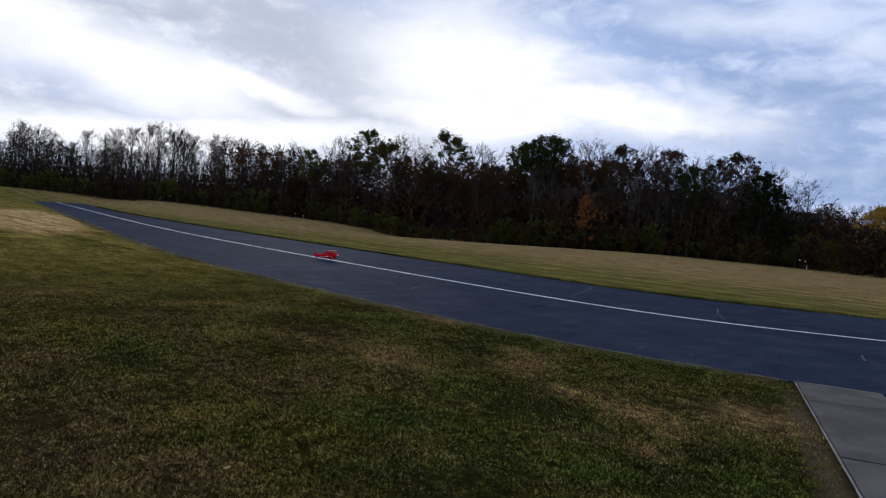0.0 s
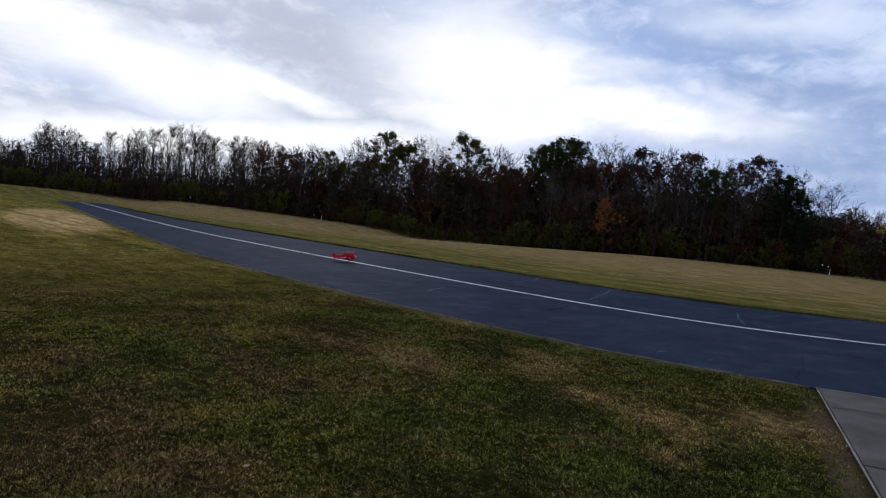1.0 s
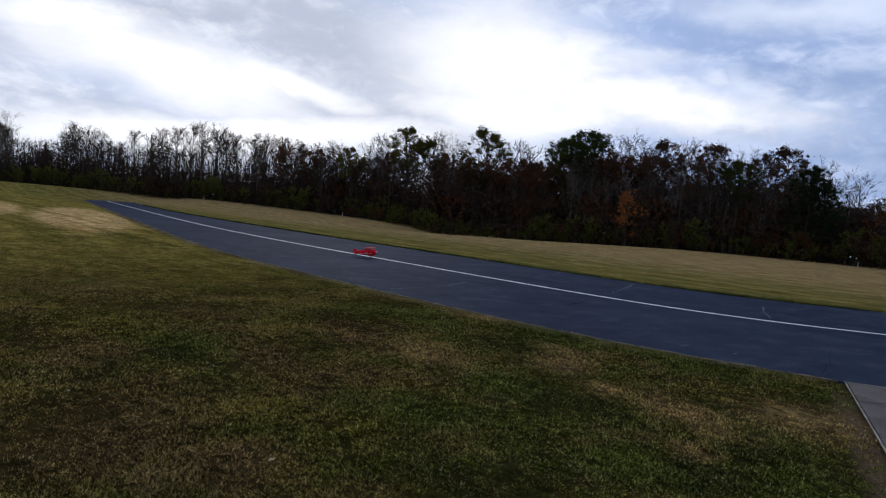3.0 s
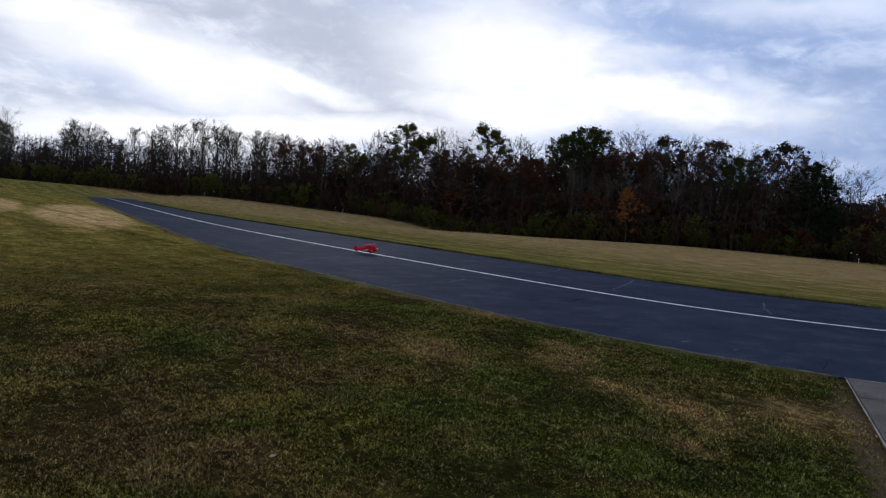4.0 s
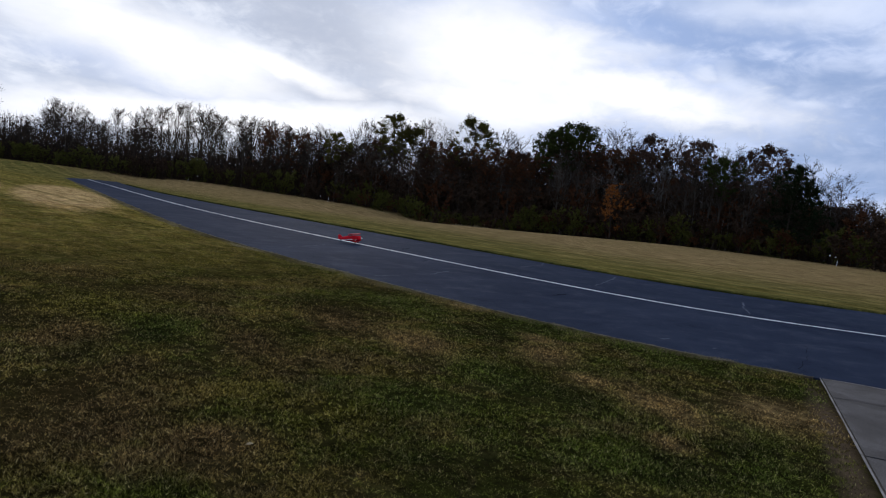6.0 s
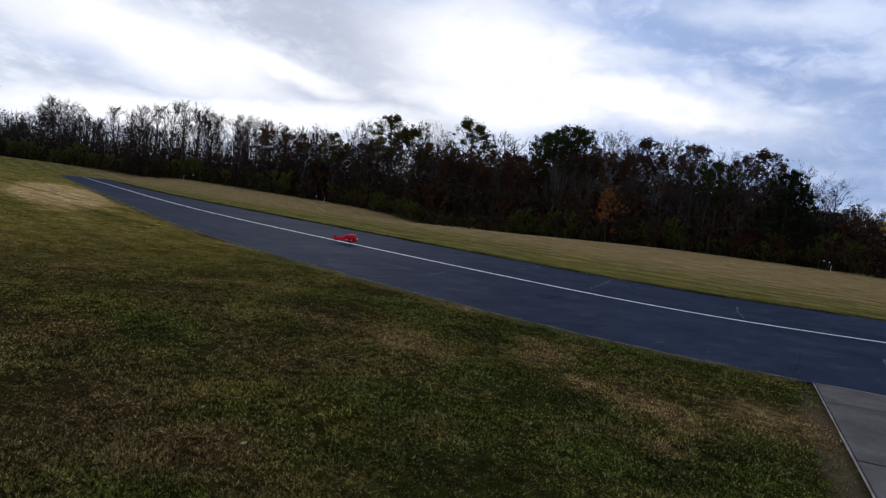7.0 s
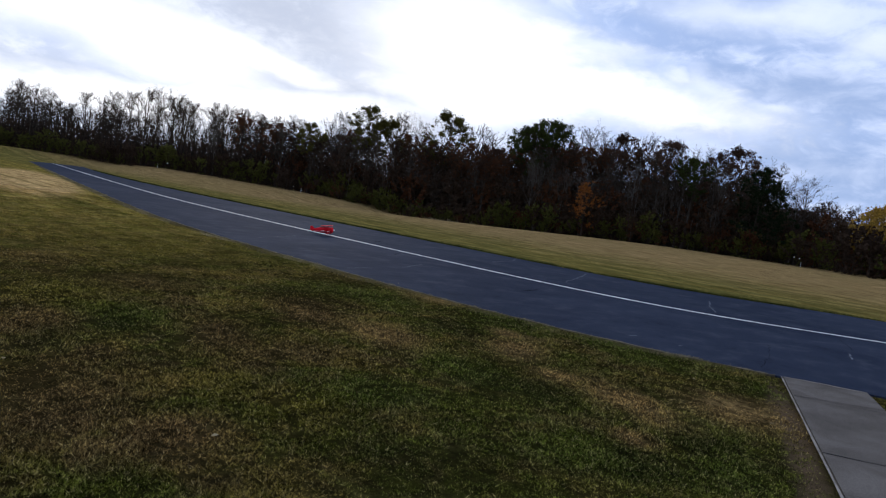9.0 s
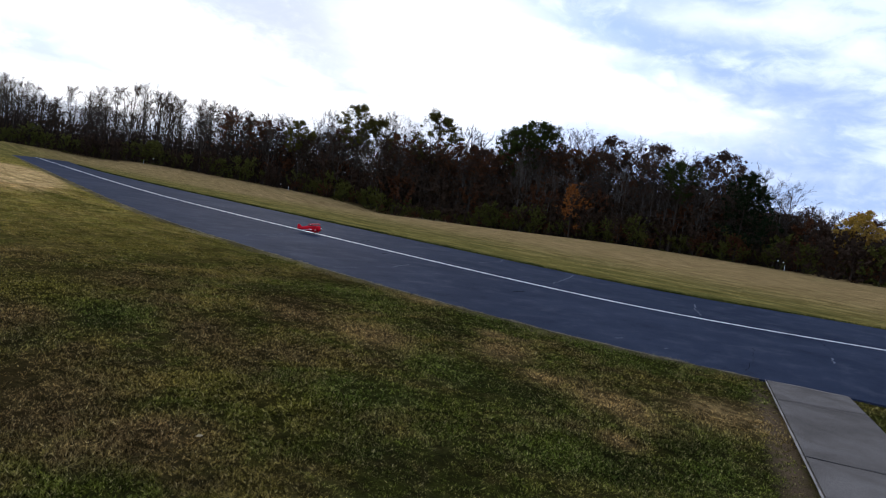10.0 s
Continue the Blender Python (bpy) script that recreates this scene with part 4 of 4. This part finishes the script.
def thicket():
    """Dark tangle of stems and dead leaves inside the wood, one mesh."""
    rng = random.Random(21)
    s = Sticks()
    for i in range(4800):
        x = rng.uniform(-185, 12) if i % 4 else rng.uniform(-106, -24)
        y = float(y_wood(x)) + rng.uniform(3, 26)
        z = float(rise(x, y))
        tall = rng.uniform(3, 10) if -106 < x < -30 else rng.uniform(2.5, 7)
        p = Vector((x, y, z - 0.1))
        q = p + Vector((rng.gauss(0, 0.5), rng.gauss(0, 0.5), tall))
        s.stick([p, p.lerp(q, 0.5) + Vector((rng.gauss(0, 0.15), 0, 0)), q], [0.06, 0.045, 0.012], 3)
        for k in range(20):
            c = p.lerp(q, rng.uniform(0.05, 1.0) ** 1.3) + Vector((rng.gauss(0, 0.8), rng.gauss(0, 0.8), rng.gauss(0, 0.3)))
            s.leaf(c, rng.uniform(0.13, 0.28), rng)
    for i in range(1500):
        x = rng.uniform(-180, -94)
        y = float(y_wood(x)) + rng.uniform(0.5, 12)
        z = float(rise(x, y))
        for k in range(26):
            s.leaf(Vector((x + rng.gauss(0, 0.8), y + rng.gauss(0, 0.8), z + 5.6 * rng.random() ** 1.2)), rng.uniform(0.10, 0.20), rng)
    for i in range(4000):
        x = rng.uniform(-190, 14) if i < 2200 else rng.uniform(-98, -30)
        y = float(y_wood(x)) + rng.uniform(20, 34)
        z = float(rise(x, y))
        tall = 10.0 if x < -146 else 8.8 if x < -122 else 7.4 if x < -98 else 11.0 if x < -40 else 8.0 if x < -30 else 5.0
        for k in range(44 if x < -98 else 26):
            s.leaf(Vector((x + rng.gauss(0, 1.2), y + rng.gauss(0, 1.2), z + tall * rng.random() ** (1.7 if x < -98 else 1.2))), rng.uniform(0.12, 0.26) if x < -98 else rng.uniform(0.22, 0.45), rng)
    for i in range(2200):
        x = rng.uniform(-182, -96)
        y = float(y_wood(x)) + rng.uniform(2, 24)
        p = Vector((x, y, float(rise(x, y)) - 0.1))
        q = p + Vector((rng.gauss(0, 0.6), rng.gauss(0, 0.6), rng.uniform(5.0, 10.5)))
        r = rng.uniform(0.03, 0.09)
        s.stick([p, p.lerp(q, 0.5) + Vector((rng.gauss(0, 0.2), rng.gauss(0, 0.2), 0)), q], [r, r * 0.75, 0.015], 3)
        for k in range(22):
            c = p.lerp(q, rng.uniform(0.15, 0.95)) + Vector((rng.gauss(0, 0.6), rng.gauss(0, 0.6), rng.gauss(0, 0.3)))
            s.leaf(c, rng.uniform(0.06, 0.13), rng)
    root = tagged(new("thicket"), "dark tangled thicket of stems and dead leaves", "undergrowth", "", "stuff")
    tagged(link("stems", s.v, s.f, TWIG, root), kind="stuff")
    tagged(link("leaves", s.lv, s.lf, BROWN_LEAF, root), kind="stuff")


# ---- model aeroplane ----
RED = mottled("red_film", (0.54, 0.007, 0.016), (0.64, 0.011, 0.022), 3.0, 0.6, 0.0, 0.0, 0.08)
WHITE = mottled("white_film", (0.75, 0.75, 0.74), (0.82, 0.82, 0.81), 3.0, 0.3, 0.0, 0.0, 0.5)
BLACK = mottled("black_rubber", (0.012, 0.012, 0.013), (0.02, 0.02, 0.021), 9.0, 0.7, 0.0, 0.0, 0.3)
DARK_GLASS = mottled("tinted_canopy", (0.01, 0.012, 0.016), (0.016, 0.018, 0.022), 9.0, 0.08, 0.0, 0.0, 0.6)


def loft(sections, sides=14):
    """A body along x from ellipse sections (x, z, half width, half height)."""
    bm = bmesh.new()
    rings = []
    for x, z, w, h in sections:
        rings.append([bm.verts.new((x, w * math.cos(2 * math.pi * k / sides), z + h * math.sin(2 * math.pi * k / sides))) for k in range(sides)])
    for a, b in zip(rings, rings[1:]):
        for k in range(sides):
            bm.faces.new((a[k], a[(k + 1) % sides], b[(k + 1) % sides], b[k]))
    bm.faces.new(rings[0][::-1])
    bm.faces.new(rings[-1])
    bmesh.ops.recalc_face_normals(bm, faces=bm.faces)
    for f in bm.faces:
        f.smooth = True
    return bm


def wing(span, chord, thick, x, z, dihedral=0.0, taper=0.9):
    bm = bmesh.new()
    prof = [(0.5, 0.0), (0.42, 0.45), (0.2, 0.6), (-0.2, 0.4), (-0.5, 0.0), (-0.2, -0.2), (0.3, -0.3)]
    rings = []
    for u in (-1.0, -0.93, -0.5, 0.0, 0.5, 0.93, 1.0):
        c = chord * (1 - (1 - taper) * abs(u)) * (0.55 if abs(u) == 1.0 else 1.0)
        rings.append([bm.verts.new((x + px * c, u * span / 2, z + pz * thick * c / chord + abs(u) * dihedral)) for px, pz in prof])
    for a, b in zip(rings, rings[1:]):
        for k in range(len(prof)):
            bm.faces.new((a[k], a[(k + 1) % len(prof)], b[(k + 1) % len(prof)], b[k]))
    bm.faces.new(rings[0][::-1])
    bm.faces.new(rings[-1])
    bmesh.ops.recalc_face_normals(bm, faces=bm.faces)
    return bm


def plate(outline, thick):
    """An upright plate in the x-z plane, about y = 0."""
    bm = bmesh.new()
    a = [bm.verts.new((x, -thick / 2, z)) for x, z in outline]
    b = [bm.verts.new((x, thick / 2, z)) for x, z in outline]
    bm.faces.new(a)
    bm.faces.new(b[::-1])
    for k in range(len(a)):
        j = (k + 1) % len(a)
        bm.faces.new((a[k], b[k], b[j], a[j]))
    bmesh.ops.recalc_face_normals(bm, faces=bm.faces)
    return bm


def rod(p, q, r, sides=8):
    bm = bmesh.new()
    p, q = Vector(p), Vector(q)
    m = Matrix.Translation((p + q) / 2) @ (q - p).to_track_quat("Z", "Y").to_matrix().to_4x4()
    bmesh.ops.create_cone(bm, cap_ends=True, segments=sides, radius1=r, radius2=r, depth=(q - p).length, matrix=m)
    return bm


def wheel_mesh(c, r, w):
    bm = bmesh.new()
    bmesh.ops.create_cone(bm, cap_ends=True, segments=20, radius1=r, radius2=r, depth=w, matrix=Matrix.Translation(c) @ pose(0, 0, 0, 90))
    bmesh.ops.bevel(bm, geom=[e for e in bm.edges if len(e.link_faces) == 2 and any(len(f.verts) > 4 for f in e.link_faces)], offset=w * 0.3, segments=2)
    return bm


def biplane(x, y, heading):
    root = tagged(new("model_biplane"), "small red and white radio-controlled biplane standing on the asphalt", "model aeroplane")
    part("fuselage", loft([(-0.56, 0.195, 0.016, 0.05), (-0.35, 0.20, 0.05, 0.085), (-0.1, 0.205, 0.082, 0.125), (0.12, 0.20, 0.092, 0.13), (0.30, 0.195, 0.09, 0.115)]), RED, root)
    part("cowl", loft([(0.30, 0.195, 0.10, 0.12), (0.40, 0.195, 0.104, 0.12), (0.44, 0.195, 0.07, 0.08)]), RED, root)
    part("canopy", loft([(-0.18, 0.31, 0.01, 0.01), (-0.10, 0.315, 0.045, 0.05), (0.0, 0.31, 0.047, 0.05), (0.07, 0.305, 0.01, 0.01)]), DARK_GLASS, root, "dark tinted canopy")
    part("upper_wing", wing(1.08, 0.24, 0.042, 0.14, 0.385, 0.0), RED, root)
    part("upper_wing_underside", wing(1.05, 0.215, 0.02, 0.14, 0.371, 0.0), RED, root)
    part("lower_wing", wing(1.0, 0.22, 0.04, 0.06, 0.13, 0.03), RED, root)
    for s in (-1, 1):
        tip = part("wing_tip", wing(0.16, 0.222, 0.046, 0.06, 0.155, 0.0, 1.0), WHITE, root, "white lower wing tip")
        tip.location.y = s * 0.40
    part("tailplane", wing(0.40, 0.14, 0.014, -0.50, 0.215), RED, root)
    part("fin", plate([(-0.60, 0.19), (-0.40, 0.24), (-0.50, 0.36), (-0.57, 0.385), (-0.62, 0.36), (-0.63, 0.20)], 0.012), RED, root)
    part("stripe", loft([(-0.45, 0.165, 0.034, 0.014), (-0.1, 0.14, 0.078, 0.018), (0.28, 0.14, 0.086, 0.018)]), WHITE, root, "white side stripe")
    for s in (-1, 1):
        for x0 in (0.02, 0.20):
            part("wing_strut", rod((x0 - 0.03, s * 0.38, 0.15), (x0, s * 0.40, 0.38), 0.007), RED, root)
            part("cabane_strut", rod((x0, s * 0.045, 0.28), (x0, s * 0.07, 0.38), 0.006), BLACK, root)
        part("gear_leg", rod((0.20, s * 0.05, 0.15), (0.22, s * 0.16, 0.05), 0.008), WHITE, root)
        spat = part("wheel_spat", loft([(0.12, 0.055, 0.008, 0.01), (0.17, 0.06, 0.024, 0.03), (0.25, 0.06, 0.026, 0.034), (0.29, 0.055, 0.01, 0.014)]), RED, root)
        spat.location.y = s * 0.165
        wheel = part("wheel", wheel_mesh(Vector((0.22, s * 0.165, 0.043)), 0.043, 0.03), BLACK, root)
        part("hub", wheel_mesh(Vector((0.22, s * 0.165, 0.043)), 0.018, 0.034), WHITE, wheel, "small white wheel hub")
    part("tail_wheel", wheel_mesh(Vector((-0.55, 0, 0.02)), 0.02, 0.014), BLACK, root)
    part("tail_spring", rod((-0.50, 0, 0.18), (-0.55, 0, 0.03), 0.005), BLACK, root)
    part("spinner", loft([(0.44, 0.195, 0.035, 0.035), (0.48, 0.195, 0.026, 0.026), (0.51, 0.195, 0.004, 0.004)]), WHITE, root)
    part("propeller", plate([(0.452, 0.06), (0.458, 0.06), (0.462, 0.195), (0.458, 0.33), (0.452, 0.33), (0.448, 0.195)], 0.024), BLACK, root)
    root.matrix_basis = pose(x, y, 0.0, 0, -7.5, heading) @ pose(0, 0, 0)
    root.scale = (0.86, 0.86, 0.86)
    root.location.z = 0.0222
    return root


# ---- small things ----
def marker(x, y, h, label):
    z = float(rise(x, y)) - 0.04
    root = tagged(new("marker_post"), label, "post", "posts at the field's edge")
    bm = bmesh.new()
    bmesh.ops.create_cone(bm, cap_ends=True, segments=8, radius1=0.025, radius2=0.022, depth=h, matrix=Matrix.Translation((0, 0, h / 2)))
    part("post", bm, WHITE, root)
    bm = bmesh.new()
    bmesh.ops.create_cone(bm, cap_ends=True, segments=8, radius1=0.032, radius2=0.015, depth=0.05, matrix=Matrix.Translation((0, 0, h + 0.02)))
    part("cap", bm, WHITE, root)
    root.location = (x, y, z)


def stake(x, y, h, wide):
    """A thin stake with a small white plate at its top."""
    root = tagged(new("sign_stake"), "thin stake with a small white plate at the field's edge", "sign", "stakes at the field's edge")
    part("stake", rod((0, 0, 0), (0, 0, h), 0.018), BARK, root)
    bm = bmesh.new()
    bmesh.ops.create_cone(bm, cap_ends=True, segments=12, radius1=wide / 2, radius2=wide / 2, depth=0.02, matrix=Matrix.Translation((0, -0.03, h)) @ pose(0, 0, 0, 90))
    part("plate", bm, WHITE, root, "small white plate")
    root.matrix_basis = pose(x, y, float(rise(x, y)) - 0.05, 0, 0, math.degrees(math.atan2(y, x)) - 90)


def fallen_leaf(x, y, seed):
    rng = random.Random(seed)
    bm = bmesh.new()
    ring = [(-0.05, 0.0), (-0.02, 0.03), (0.02, 0.034), (0.06, 0.0), (0.02, -0.03), (-0.02, -0.026)]
    a = [bm.verts.new((px, py, 0.012 + 0.25 * abs(py) + 0.1 * px)) for px, py in ring]
    mid = bm.verts.new((0, 0, 0.012))
    for k in range(6):
        bm.faces.new((mid, a[k], a[(k + 1) % 6]))
    me = bpy.data.meshes.new("fallen_leaf")
    bm.to_mesh(me)
    bm.free()
    me.materials.append(STRAW)
    ob = tagged(new("fallen_leaf", me), "curled dry tan leaf lying on the grass", "leaf", "fallen leaves")
    ob.matrix_basis = pose(x, y, -0.012, rng.uniform(-12, 12), rng.uniform(-12, 12), rng.uniform(0, 360)) @ Matrix.Scale(0.5, 4)


def weeds():
    """Tall bleached weeds in the hollow by the wood."""
    rng = random.Random(5)
    s = Sticks()
    for i in range(200):
        x = rng.gauss(-71.3, 1.7)
        y = float(y_wood(x)) - 1.2 + rng.gauss(0, 0.6)
        z = float(rise(x, y))
        h = rng.uniform(0.5, 1.3)
        p = Vector((x, y, z - 0.06))
        q = p + Vector((rng.gauss(0, 0.15), rng.gauss(0, 0.15), h))
        s.stick([p, q], [0.02, 0.006], 3)
        for k in range(4):
            s.leaf(p.lerp(q, rng.uniform(0.4, 1)), 0.10, rng)
    root = tagged(new("weeds"), "tall bleached dry weeds beside the wood", "weeds", "", "stuff")
    tagged(link("stalks", s.v, s.f, STRAW, root), kind="stuff")
    tagged(link("seed_heads", s.lv, s.lf, STRAW, root), kind="stuff")


lawn_ground()
strip = runway()
verge()
woods()
thicket()
weeds()
biplane(-20.45, 14.62, 34)
for px, py, ph in ((-121.1, 48.6, 0.75), (-95.5, 62.5, 0.7), (-22.4, 80.2, 0.55)):
    marker(px, py, ph, "short white marker post at the field's edge")
for px, py, ph, wide in ((-23.6, 81.6, 1.05, 0.16), (-22.95, 81.4, 0.95, 0.13), (-120.3, 50.0, 1.05, 0.22), (-97.2, 62.0, 0.8, 0.14)):
    stake(px, py, ph, wide)
for i, (px, py) in enumerate(((-6.04, 1.38), (-3.89, 2.13), (-10.82, 3.67), (-3.27, 8.2), (-9.94, 9.11), (-6.28, 3.03), (-3.3, 9.4), (-5.18, 5.99), (-2.0, 7.15))):
    fallen_leaf(px, py, i)
walkway()
runway_marks(strip)
blades()
fringe("edge_grass", y_near, 70000, -75, 0.065, -1, DRY_EDGE, "ragged dry straw grass along the asphalt's edge", 11)
fringe("edge_grass", y_far, 60000, -95, 0.15, 1, EDGE_GREEN, "unmown green grass along the asphalt's far edge", 12)
fringe("edge_grass", y_near, 42000, -16, 0.05, -1, BLADES, "short grass creeping over the asphalt's broken edge", 13)
